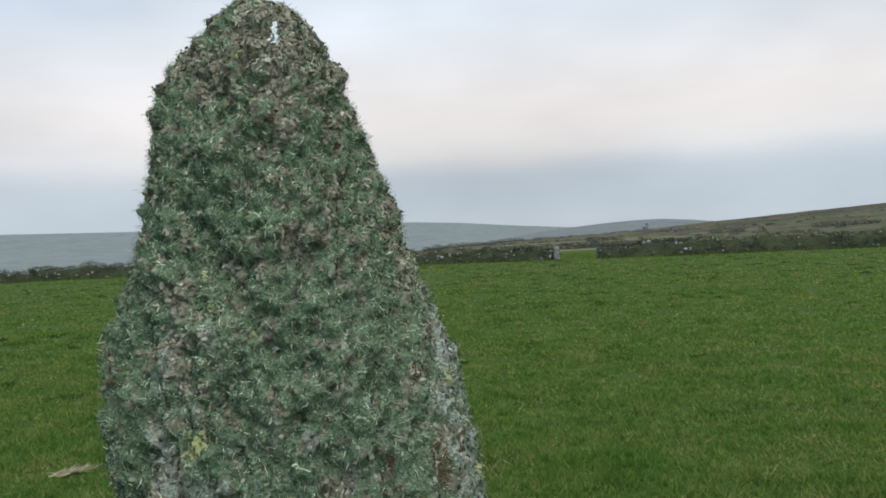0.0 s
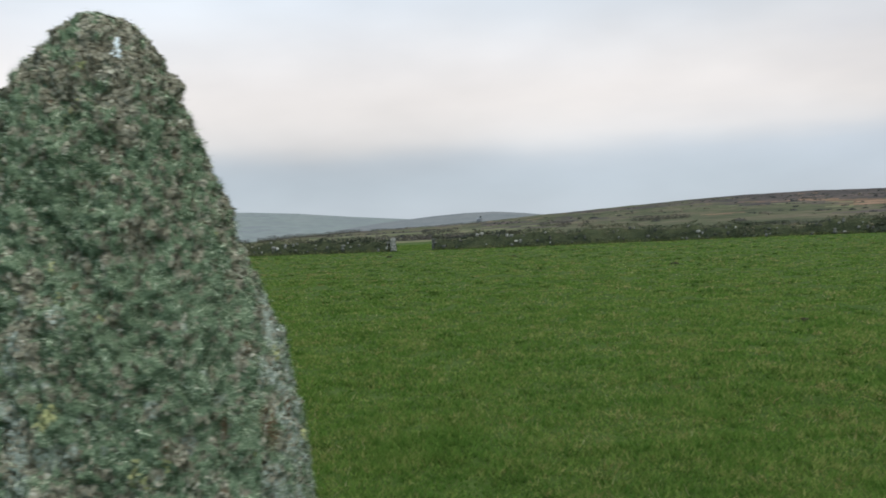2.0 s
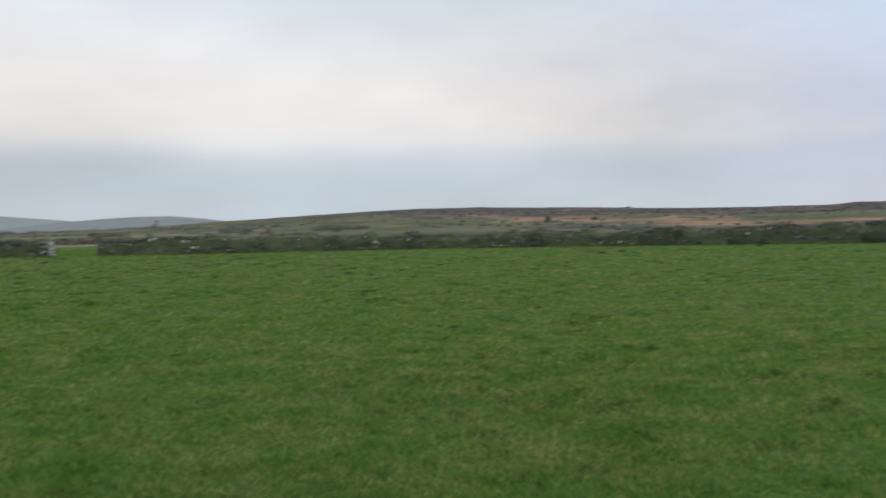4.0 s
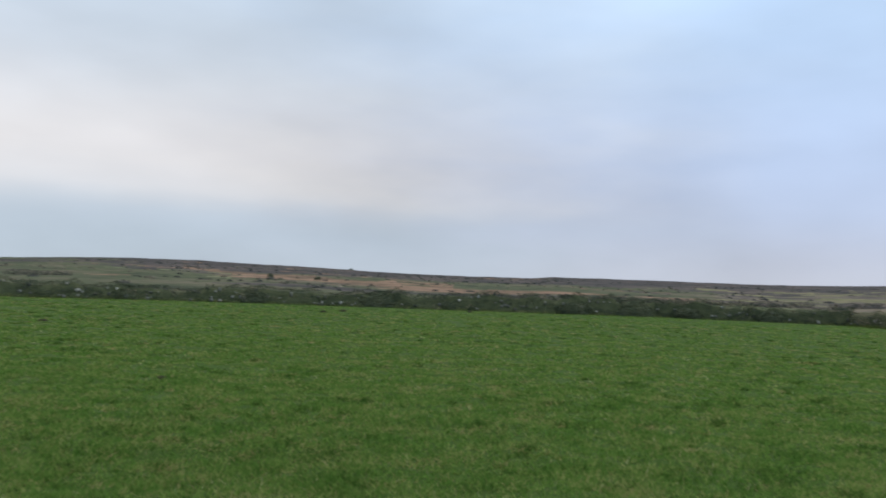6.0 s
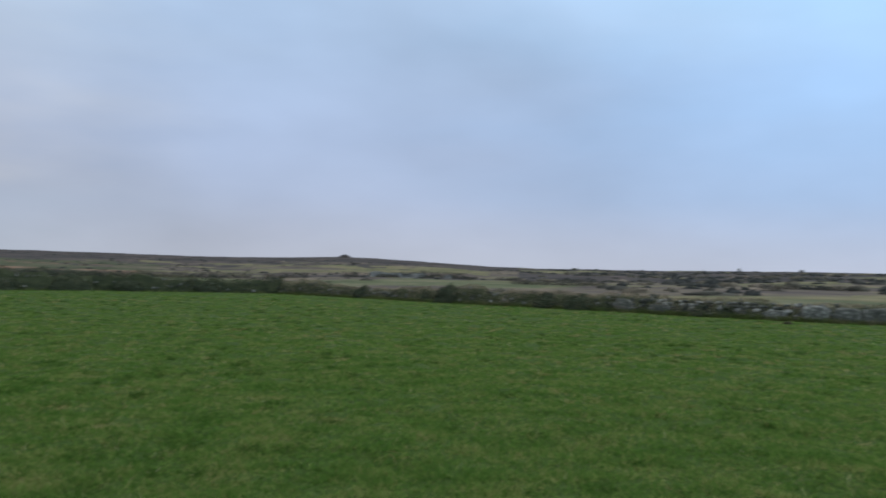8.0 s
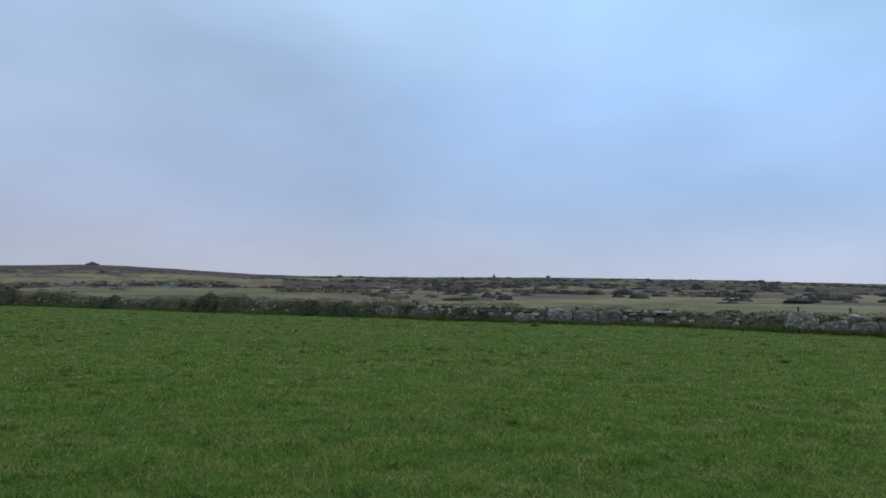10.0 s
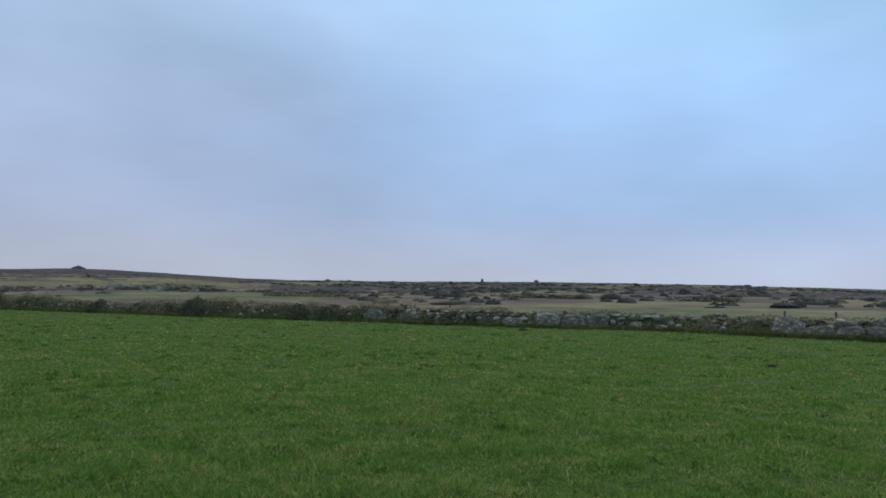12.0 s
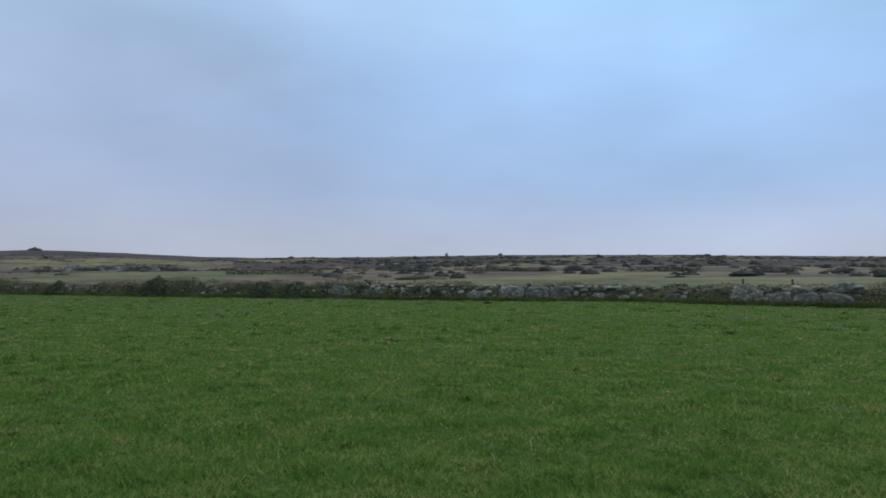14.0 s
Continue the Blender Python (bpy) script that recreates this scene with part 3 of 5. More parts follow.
def flakes(p, nrm, size, tilt, rng, sides=6, cup=0.25):
    """Small ragged cupped discs lying on a surface."""
    n = len(p)
    nn = nrm + rng.normal(size=(n, 3)) * tilt
    nn /= np.linalg.norm(nn, axis=1)[:, None]
    a = np.cross(nn, rng.normal(size=(n, 3)))
    a /= np.linalg.norm(a, axis=1)[:, None]
    b = np.cross(nn, a)
    narrow = rng.uniform(0.4, 1.0, n)[:, None]
    ring = []
    for k in range(sides):
        ang = 2 * np.pi * k / sides
        r = (size * rng.uniform(0.35, 1.4, n))[:, None]
        ring.append(p + a * r * math.cos(ang) * 1.25 + b * r * math.sin(ang) * narrow + nn * r * cup * rng.uniform(-0.6, 2.2, n)[:, None])
    V = np.stack([p] + ring, 1).reshape(-1, 3)
    i = np.arange(n)[:, None] * (sides + 1)
    F = np.concatenate([i + [0, 1 + k, 1 + (k + 1) % sides] for k in range(sides)])
    return V, F


M_FROND = frond_material("shaggy_lichen", [(0.10, (0.056, 0.098, 0.055)), (0.45, (0.112, 0.176, 0.102)), (0.70, (0.205, 0.282, 0.175)), (0.95, (0.42, 0.52, 0.35)), (1.0, (0.64, 0.72, 0.54))])
M_LEAFY = frond_material("leafy_lichen", [(0.10, (0.122, 0.116, 0.084)), (0.45, (0.222, 0.214, 0.158)), (0.80, (0.350, 0.342, 0.268)), (1.0, (0.54, 0.53, 0.44))])


def build_lichen():
    rng = np.random.default_rng(5)
    base = np.array([STONE_X, STONE_Y, 0])

    def add(name, V, F, mat, label, normals, tone=None):
        me = fast_mesh(name, V - base, F, True, normals)
        if tone is not None:
            set_values(me, tone=tone)
        link_mesh(name, me, mat, stone, label)["kind"] = "stuff"

    def tuft(count, weight, k, spread, length, tone_at, lift):
        i, p, nrm = strewn(count, weight, rng)
        tone = tone_at + 0.16 * rng.normal(size=count) + 0.5 * (fbm(p[:, 0] * 30, p[:, 1] * 30, p[:, 2] * 30, 68, 2) - 0.5)
        P, Nn, T = np.repeat(p, k, 0), np.repeat(nrm, k, 0), np.repeat(tone, k)
        n = len(P)
        off = rng.normal(size=(n, 3))
        off -= Nn * (off * Nn).sum(1)[:, None]
        P = P + off * spread + Nn * lift * rng.uniform(0.2, 1, n)[:, None]
        way = Nn * 0.30 + rng.normal(size=(n, 3)) * 0.55 + off * 0.25
        way -= Nn * np.minimum((way * Nn).sum(1) - 0.10, 0)[:, None]
        way /= np.linalg.norm(way, axis=1)[:, None]
        bend = rng.normal(size=(n, 3)) * 0.85 - Nn * 0.35 + np.array([0, 0, -0.15])
        V, F = ribbons(P - Nn * 0.001, way, rng.uniform(*length, n), rng.uniform(0.0006, 0.0011, n), bend, rng)
        shade = Nn * 1.2 + way * 0.5 + rng.normal(size=(n, 3)) * 0.30
        return V, F, np.repeat(shade, 5, 0), np.repeat(T, 5)

    S, Pl, Ru = CELLS["shag"], CELLS["pale"], CELLS["rust"]
    green = smoothstep(0.20, 0.75, S)
    V, F, nn, T = tuft(27000, 0.02 + green, 7, 0.0040, (0.0022, 0.0056), 0.36, 0.003)
    add("shaggy_lichen", V, F, M_FROND, "tufted grey-green lichen fronds", nn, T)
    V, F, nn, T = tuft(11000, 0.10 + green, 2, 0.003, (0.0040, 0.0078), 0.92, 0.005)
    add("strand_lichen", V, F, M_FROND, "pale lichen strands among the tufts", nn, T)
    # long wisps that stand clear of the right-hand edge, in bunches
    cx, hw = across(CELLS["z"])
    h = (CELLS["p"][:, 0] - cx) / hw
    edge = (np.abs(h) > 0.90) * smoothstep(1.38, 1.46, CELLS["z"]) * smoothstep(1.71, 1.66, CELLS["z"]) * np.where(h > 0, 1.0, 0.25) * (CELLS["u"] < 6.75)
    i, p, nrm = strewn(46, edge + 1e-9, rng)
    P, Nn = np.repeat(p, 7, 0), np.repeat(nrm, 7, 0)
    way = Nn * 0.8 + rng.normal(size=P.shape) * 0.45
    way /= np.linalg.norm(way, axis=1)[:, None]
    V, F = ribbons(P + rng.normal(size=P.shape) * 0.003, way, rng.uniform(0.006, 0.015, len(P)), np.full(len(P), 0.0010), rng.normal(size=P.shape) * 0.6 + np.array([0, 0, -0.25]), rng)
    add("lichen_wisp", V, F, M_FROND, "long dark wisps of lichen", np.repeat(Nn, 5, 0), np.full(len(V), 0.32))
    # leafy flakes where the tufts are thin
    bare = (1 - smoothstep(0.20, 0.60, S)) * (1 - 0.85 * Pl) * (1 - 0.7 * Ru)
    i, p, nrm = strewn(26000, 0.05 + bare, rng)
    V, F = flakes(p + nrm * 0.0016, nrm, rng.uniform(0.0016, 0.0042, len(p)), 0.30, rng)
    tone = 0.36 + 0.15 * rng.normal(size=len(p)) + 0.7 * (fbm(p[:, 0] * 40, p[:, 1] * 40, p[:, 2] * 40, 69, 2) - 0.5)
    add("leafy_lichen", V, F, M_LEAFY, "buff and grey leafy lichen flakes", np.repeat(nrm * 1.2 + rng.normal(size=p.shape) * 0.3, 7, 0), np.repeat(tone, 7))
    # pale crust, and specks of yellow
    i, p, nrm = strewn(2600, smoothstep(0.30, 0.7, Pl) + 1e-9, rng)
    V, F = flakes(p + nrm * 0.0014, nrm, rng.uniform(0.0014, 0.0034, len(p)), 0.14, rng, cup=0.08)
    add("crusty_lichen", V, F, M_CRUST, "pale blue-grey crust lichen", np.repeat(nrm + rng.normal(size=p.shape) * 0.15, 7, 0))
    spot = smoothstep(0.78, 0.84, fbm(CELLS["p"][:, 0] * 26, CELLS["p"][:, 1] * 26, CELLS["z"] * 26, 71, 2))
    i, p, nrm = strewn(500, spot + 1e-9, rng)
    V, F = flakes(p + nrm * 0.003, nrm, rng.uniform(0.002, 0.005, len(p)), 0.35, rng)
    add("yellow_lichen", V, F, M_YELLOW, "yellow-green lichen spots", np.repeat(nrm, 7, 0))
    # the white splash below the tip
    front = (CELLS["n"][:, 1] < 0) & (np.abs(CELLS["u"] - 4.71) < 1.4)
    j = np.argmin(np.hypot(CELLS["p"][:, 0] + 0.2134, CELLS["z"] - 1.7005) + 9 * ~front)
    q, nq = CELLS["p"][j], CELLS["n"][j]
    m = 46
    fall = rng.uniform(0, 1, m)                              # 0 at its narrow top, 1 at its foot
    x = rng.uniform(-1, 1, m) * (0.0015 + 0.0075 * fall ** 1.5)
    tri = q + np.stack([x, np.zeros(m), 0.020 - 0.034 * fall], -1)
    tri[:, 1] = q[1] - 0.021 + (tri[:, 2] - q[2]) * 0.6
    V, F = flakes(tri, np.tile(nq + np.array([0, -0.5, 0.2]), (m, 1)), rng.uniform(0.0014, 0.0030, m), 0.12, rng, cup=0.05)
    add("pale_splash", V, F, M_PALE, "bluish-white splash on the stone", None)


build_lichen()


# ---------------------------------------------------------------- hedges
def along(points, step):
    """Points, directions and running lengths along a polyline."""
    P = np.array(points, float)
    seg = np.hypot(*np.diff(P, axis=0).T)
    s = np.concatenate([[0], np.cumsum(seg)])
    q = np.arange(0, s[-1] + step * 0.5, step)
    q = np.clip(q, 0, s[-1])
    x, y = np.interp(q, s, P[:, 0]), np.interp(q, s, P[:, 1])
    d = np.stack([np.gradient(x), np.gradient(y)], -1)
    d /= np.linalg.norm(d, axis=1)[:, None] + 1e-9
    return np.stack([x, y], -1), d, q


def leaf_cloud(centres, size, rng, spread=0.5, flat=0.0):
    """One small bent leaf (two triangles) at each centre, turned at random."""
    n = len(centres)
    a = rng.normal(size=(n, 3))
    a[:, 2] *= 1 - flat
    a /= np.linalg.norm(a, axis=1)[:, None]
    b = np.cross(a, rng.normal(size=(n, 3)))
    b /= np.linalg.norm(b, axis=1)[:, None]
    s = (np.broadcast_to(size, (n,)) * (1 + spread * rng.uniform(-1, 1, n)))[:, None]
    c = np.asarray(centres)
    nrm = np.cross(a, b)
    V = np.stack([c - a * s, c + b * s * 0.45 + nrm * s * 0.15, c + a * s, c - b * s * 0.45 + nrm * s * 0.15], 1).reshape(-1, 3)
    i = np.arange(n)[:, None] * 4
    F = np.concatenate([i + [0, 1, 2], i + [0, 2, 3]])
    return V, F


def boulder_mesh(seed, name="hedge_stone", blocky=0.5):
    bm = bmesh.new()
    bmesh.ops.create_icosphere(bm, subdivisions=2, radius=0.5)
    r = random.Random(seed)
    off = Vector((r.uniform(0, 50), r.uniform(0, 50), r.uniform(0, 50)))
    for v in bm.verts:
        k = max(abs(v.co.x), abs(v.co.y), abs(v.co.z))
        box = v.co * (0.42 / k)
        v.co = v.co.lerp(box, blocky)
        v.co *= 1 + 0.34 * noise.noise(v.co * 2.2 + off) + 0.12 * noise.noise(v.co * 6 + off)
    me = bpy.data.meshes.new(name)
    bm.to_mesh(me)
    bm.free()
    me.materials.append(M_GRANITE)
    return me


M_HEDGE_STONE = material("lichen_whitened_granite", [(0.28, (0.09, 0.095, 0.085)), (0.45, (0.17, 0.175, 0.16)), (0.60, (0.29, 0.29, 0.27)), (0.80, (0.52, 0.52, 0.48))], scale=3.0, scale2=16.0, bump=0.6, bump_dist=0.05, random_amount=0.5)
PALE_BOULDERS = [boulder_mesh(50 + i, blocky=0.2 + 0.12 * (i % 5)) for i in range(6)]
for me in PALE_BOULDERS:
    me.materials[0] = M_HEDGE_STONE
BOULDERS = [boulder_mesh(i, blocky=0.25 + 0.1 * (i % 5)) for i in range(8)]


M_SCRUB = frond_material("hedge_scrub", [(0.12, (0.034, 0.048, 0.034)), (0.36, (0.060, 0.080, 0.050)), (0.58, (0.105, 0.118, 0.072)), (0.80, (0.165, 0.152, 0.106)), (1.0, (0.290, 0.250, 0.175))])


def build_hedge(points, tall, label, seed, stones_per_m, leaves_per_m, side, bank_half=0.75, stone_size=(0.12, 0.30), leafy=0.10, foot_per_m=60, coursed=None, tone0=0.06, leaf=0.055, clumps_per_m=3.2, pale=0.0, ragged=0.55):
    """A stone-faced earth bank with scrub on it. tall: heights at the polyline's points. side: +1 or -1, which side faces the field."""
    rng = np.random.default_rng(seed)
    P, D, q = along(points, 0.35)
    s = np.concatenate([[0], np.cumsum(np.hypot(*np.diff(np.array(points, float), axis=0).T))])
    Hh = np.interp(q, s, tall) * (0.825 - 0.5 * ragged + ragged * fbm(q / 1.8, q * 0 + seed, 0, seed, 3) + 0.36 * fbm(q / 9.0, q * 0 + seed, 0, seed + 3, 2))
    nrm = np.stack([-D[:, 1], D[:, 0]], -1) * side
    mid = P[len(P) // 2]
    z0 = DROP
    base = np.array([mid[0], mid[1], z0])
    hedge = empty("field_hedge", *base)
    tagged(hedge, label, "hedge", group="hedges round the field", kind="thing")
    prof = [(-1.15, -0.25), (-1.0, 0.02), (-0.85, 0.35), (-0.62, 0.75), (-0.35, 0.95), (0.0, 1.0), (0.35, 0.95), (0.62, 0.75), (0.85, 0.35), (1.0, 0.02), (1.15, -0.25)]
    V = []
    for k, (w, h) in enumerate(prof):
        jit = (fbm(q / 0.9, q * 0 + k * 3.7, 0, seed + 5) - 0.5)
        xy = P - nrm * (w * bank_half + jit * 0.35)[:, None]
        V.append(np.concatenate([xy, (z0 + h * Hh * 0.92 + jit * 0.22 * (h > 0.1))[:, None]], 1))
    V = np.stack(V, 1)
    n, m = V.shape[:2]
    idx = np.arange(n * m).reshape(n, m)
    f = np.stack([idx[:-1, :-1], idx[:-1, 1:], idx[1:, 1:], idx[1:, :-1]], -1).reshape(-1, 4)
    if side > 0:
        f = f[:, ::-1]
    me = bpy.data.meshes.new("earth_bank")
    me.from_pydata((V.reshape(-1, 3) - base).tolist(), [], f.tolist() + [idx[0].tolist(), idx[-1][::-1].tolist()])
    link_mesh("earth_bank", me, M_BANK, hedge)
    # scrub and ivy over the bank: a ragged skin, and rounded clumps that stand out of it
    nl = int(leaves_per_m * q[-1])
    i = rng.integers(0, n, nl)
    w = rng.uniform(-1.0, 1.05, nl)
    keep = rng.uniform(0, 1, nl) < 0.25 + 1.1 * fbm(q[i] / 1.6, w * 2.0, 0, seed + 8)
    i, w = i[keep], w[keep]
    hh = np.clip(1.05 - np.abs(w) ** 2.4, 0, 1) * (Hh[i] + leafy * rng.uniform(0, 1, len(i)) * fbm(q[i] / 1.1, q[i] * 0, 0, seed + 2) * 2)
    xy = P[i] + nrm[i] * (w * bank_half + 0.08)[:, None] + D[i] * rng.uniform(-0.2, 0.2, len(i))[:, None]
    C = np.concatenate([xy, (z0 + hh + rng.normal(0, 0.05, len(i)))[:, None]], 1)
    out = np.concatenate([nrm[i] * w[:, None], np.full((len(i), 1), 0.7)], 1) + rng.normal(size=(len(i), 3)) * 0.45
    tone = tone0 + 1.5 * (fbm(q[i] / 1.3, w * 1.5, 0, seed + 12, 3) - 0.5) + 0.18 * smoothstep(0.6, 1.0, hh / Hh[i])
    nc = int(clumps_per_m * q[-1])
    ci = rng.integers(0, n, nc)
    cw = rng.uniform(-0.5, 1.0, nc)
    rad = rng.uniform(0.22, 0.62, nc) * (0.6 + 0.8 * fbm(q[ci] / 6.0, q[ci] * 0, 0, seed + 14, 2))
    top = np.clip(1.0 - np.abs(cw) ** 2.2, 0.08, 1) * Hh[ci] * rng.uniform(0.55, 0.98, nc)
    mid_c = np.concatenate([P[ci] + nrm[ci] * (cw * bank_half)[:, None], (z0 + np.maximum(top - rad * 0.35, rad * 0.3))[:, None]], 1)
    ct = tone0 - 0.02 + 0.30 * rng.normal(size=nc) + 1.2 * (fbm(q[ci] / 5.0, q[ci] * 0 + 3, 0, seed + 15, 2) - 0.5)
    k = 85
    d = rng.normal(size=(nc, k, 3))
    d /= np.linalg.norm(d, axis=2)[:, :, None]
    d[:, :, 2] = np.abs(d[:, :, 2]) * 1.1 - 0.25
    wild = rng.uniform(0.75, 1.12, (nc, k, 1))
    C2 = (mid_c[:, None, :] + d * wild * rad[:, None, None] * np.array([1.25, 1.25, 0.85])).reshape(-1, 3)
    C = np.concatenate([C, C2]) - base
    out = np.concatenate([out, d.reshape(-1, 3) + np.array([0, 0, 0.25]) + rng.normal(size=(nc * k, 3)) * 0.25])
    tone = np.concatenate([tone, np.repeat(ct, k) + 0.08 * rng.normal(size=nc * k)])
    V2, F2 = leaf_cloud(C, leaf, rng)
    me = fast_mesh("scrub_leaves", V2, F2, True, np.repeat(out, 4, 0))
    set_values(me, tone=np.repeat(tone, 4))
    link_mesh("scrub_leaves", me, M_SCRUB, hedge)["kind"] = "stuff"
    # rank grass along the foot
    ng = int(foot_per_m * q[-1])
    i = rng.integers(0, n, ng)
    xy = P[i] + nrm[i] * (bank_half * rng.uniform(0.75, 1.25, ng))[:, None] + D[i] * rng.uniform(-0.2, 0.2, ng)[:, None]
    B = np.concatenate([xy, np.full((ng, 1), z0 - 0.02)], 1) - base
    way = rng.normal(size=(ng, 3)) * np.array([0.4, 0.4, 0.1]) + np.array([0, 0, 1.0])
    V3, F3 = ribbons(B, way, rng.uniform(0.12, 0.38, ng), np.full(ng, 0.030), rng.normal(size=(ng, 3)) * np.array([0.4, 0.4, 0.1]), rng)
    out = np.concatenate([nrm[i], np.full((ng, 1), 0.9)], 1) + rng.normal(size=(ng, 3)) * 0.3
    link_mesh("foot_grass", fast_mesh("foot_grass", V3, F3, True, np.repeat(out, 5, 0)), M_FOOT, hedge)["kind"] = "stuff"
    # facing stones that show through
    ns = int(stones_per_m * q[-1])
    for k in range(ns):
        i = rng.integers(0, n)
        if fbm(q[i] / 3.0, 0.0, 0, seed + 40) < 0.42 and rng.uniform() < 0.6:
            continue
        size = rng.uniform(*stone_size)
        hgt = rng.uniform(0.12, 0.98)
        if coursed and coursed[0] < math.degrees(math.atan2(*P[i])) < coursed[1]:
            hgt = rng.choice([0.5, 0.75, 0.98]) + rng.uniform(-0.05, 0.05)
        outw = bank_half * (1.0 - 0.75 * hgt ** 1.6) + 0.10
        xy = P[i] + nrm[i] * outw
        st = link_mesh("hedge_stone", PALE_BOULDERS[rng.integers(0, 6)] if rng.uniform() < pale * (1.0 if math.degrees(math.atan2(*P[i])) < 31 else 0.12) else BOULDERS[rng.integers(0, 8)], None, hedge)
        st.location = Vector((xy[0], xy[1], z0 + hgt * Hh[i])) - Vector(base)
        st.rotation_euler = (rng.uniform(-0.25, 0.25), rng.uniform(-0.25, 0.25), math.atan2(D[i][1], D[i][0]) + rng.uniform(-0.3, 0.3))
        st.scale = (size * rng.uniform(0.7, 1.5), size * 0.8, size * rng.uniform(0.7, 1.4))
    return hedge, P, D, q, Hh, nrm


build_hedge([(-62, 40), (-38, 76), (-8, 75.5), (9.0, 67.5)], [1.1, 1.1, 1.05, 1.0], "scrubby stone-faced field hedge ending at a gateway", 1, 2.7, 480, -1, stone_size=(0.10, 0.28), leafy=0.22, pale=0.6, ragged=0.85)
build_hedge([(12.8, 66.9), (23, 64.5), (44, 61), (62, 50), (85, 36), (93.5, 18)], [1.0, 1.05, 1.25, 1.45, 1.75, 1.4], "dark overgrown stone hedge below the moor", 2, 2.6, 480, -1, stone_size=(0.10, 0.28), leafy=0.22, pale=0.5, ragged=0.85)
RIGHT_WALL = build_hedge([(93.5, 18), (82, 9.5), (66, -2.0), (55, -11.5), (45, -18.8), (39, -25.5), (29, -29), (8, -40)], [1.4, 1.05, 1.15, 0.92, 0.85, 0.75, 0.85, 0.9],
            "low granite boulder wall with grass along its foot", 3, 2.6, 900, -1, stone_size=(0.13, 0.30), foot_per_m=330, coursed=(101, 122), tone0=0.64, clumps_per_m=4.5, leaf=0.036)
build_hedge([(8, -40), (-30, -42), (-60, -10), (-62, 40)], [0.9, 0.9, 1.0, 1.1], "plain overgrown hedge closing the field", 4, 0.5, 90, -1)


# ---------------------------------------------------------------- boulders, bushes and posts along the hedges
def on_edge(az_deg, inward=0.0):
    """A place on the field's edge at a bearing from the eastern viewpoint, moved inward by some metres; and the edge's direction there."""
    ox, oy = 0.48, -0.46
    a = math.radians(az_deg)
    dx, dy = math.sin(a), math.cos(a)
    best = None
    for (x1, y1), (x2, y2) in zip(FIELD, FIELD[1:] + FIELD[:1]):
        ex, ey = x2 - x1, y2 - y1
        den = dx * ey - dy * ex
        if abs(den) < 1e-9:
            continue
        t = ((x1 - ox) * ey - (y1 - oy) * ex) / den
        u = ((x1 - ox) * dy - (y1 - oy) * dx) / den
        if t > 0 and -1e-6 <= u <= 1 + 1e-6 and (best is None or t < best[0]):
            best = (t, Vector((ex, ey, 0)).normalized())
    t, d = best
    p = Vector((ox + t * dx, oy + t * dy, DROP))
    if d.dot(Vector((dy, -dx, 0))) < 0:
        d = -d
    n = Vector((-d.y, d.x, 0))
    if n.dot(p) > 0:
        n = -n
    return p + n * inward, d


M_SLAB = material("lichened_granite", [(0.34, (0.066, 0.070, 0.062)), (0.47, (0.100, 0.104, 0.094)), (0.57, (0.145, 0.148, 0.134)), (0.66, (0.34, 0.35, 0.32))], scale=5.5, scale2=22.0, bump=0.8, bump_dist=0.05, random_amount=0.14)


def slab_mesh(seed):
    """A flat-faced boulder in a box one wide, one deep and one tall, standing on the ground; its outline uneven, its arrises worn."""
    bm = bmesh.new()
    bmesh.ops.create_cube(bm, size=1)
    bmesh.ops.subdivide_edges(bm, edges=bm.edges, cuts=7, use_grid_fill=True)
    r = random.Random(seed)
    off = Vector((r.uniform(0, 50), r.uniform(0, 50), r.uniform(0, 50)))
    lean, shoulder = r.uniform(-0.14, 0.14), r.uniform(0.05, 0.28)
    for v in bm.verts:
        p = v.co * 2
        k = (abs(p.x) ** 4 + abs(p.y) ** 4 + abs(p.z) ** 4) ** (-1 / 4)
        p = p * k * (1.05 + 0.20 * noise.noise(p * 1.3 + off) + 0.05 * noise.noise(p * 4 + off))
        up = (p.z + 1) / 2
        p.x = p.x * (1 - shoulder * up * up * (1 if p.x * lean > 0 else 0.4)) + lean * up
        v.co = Vector((p.x / 2, p.y / 2, up))
    me = bpy.data.meshes.new("boulder")
    bm.to_mesh(me)
    bm.free()
    for p in me.polygons:
        p.use_smooth = True
    me.materials.append(M_SLAB)
    return me


SLABS = [slab_mesh(100 + i) for i in range(5)]
wall = RIGHT_WALL[0]
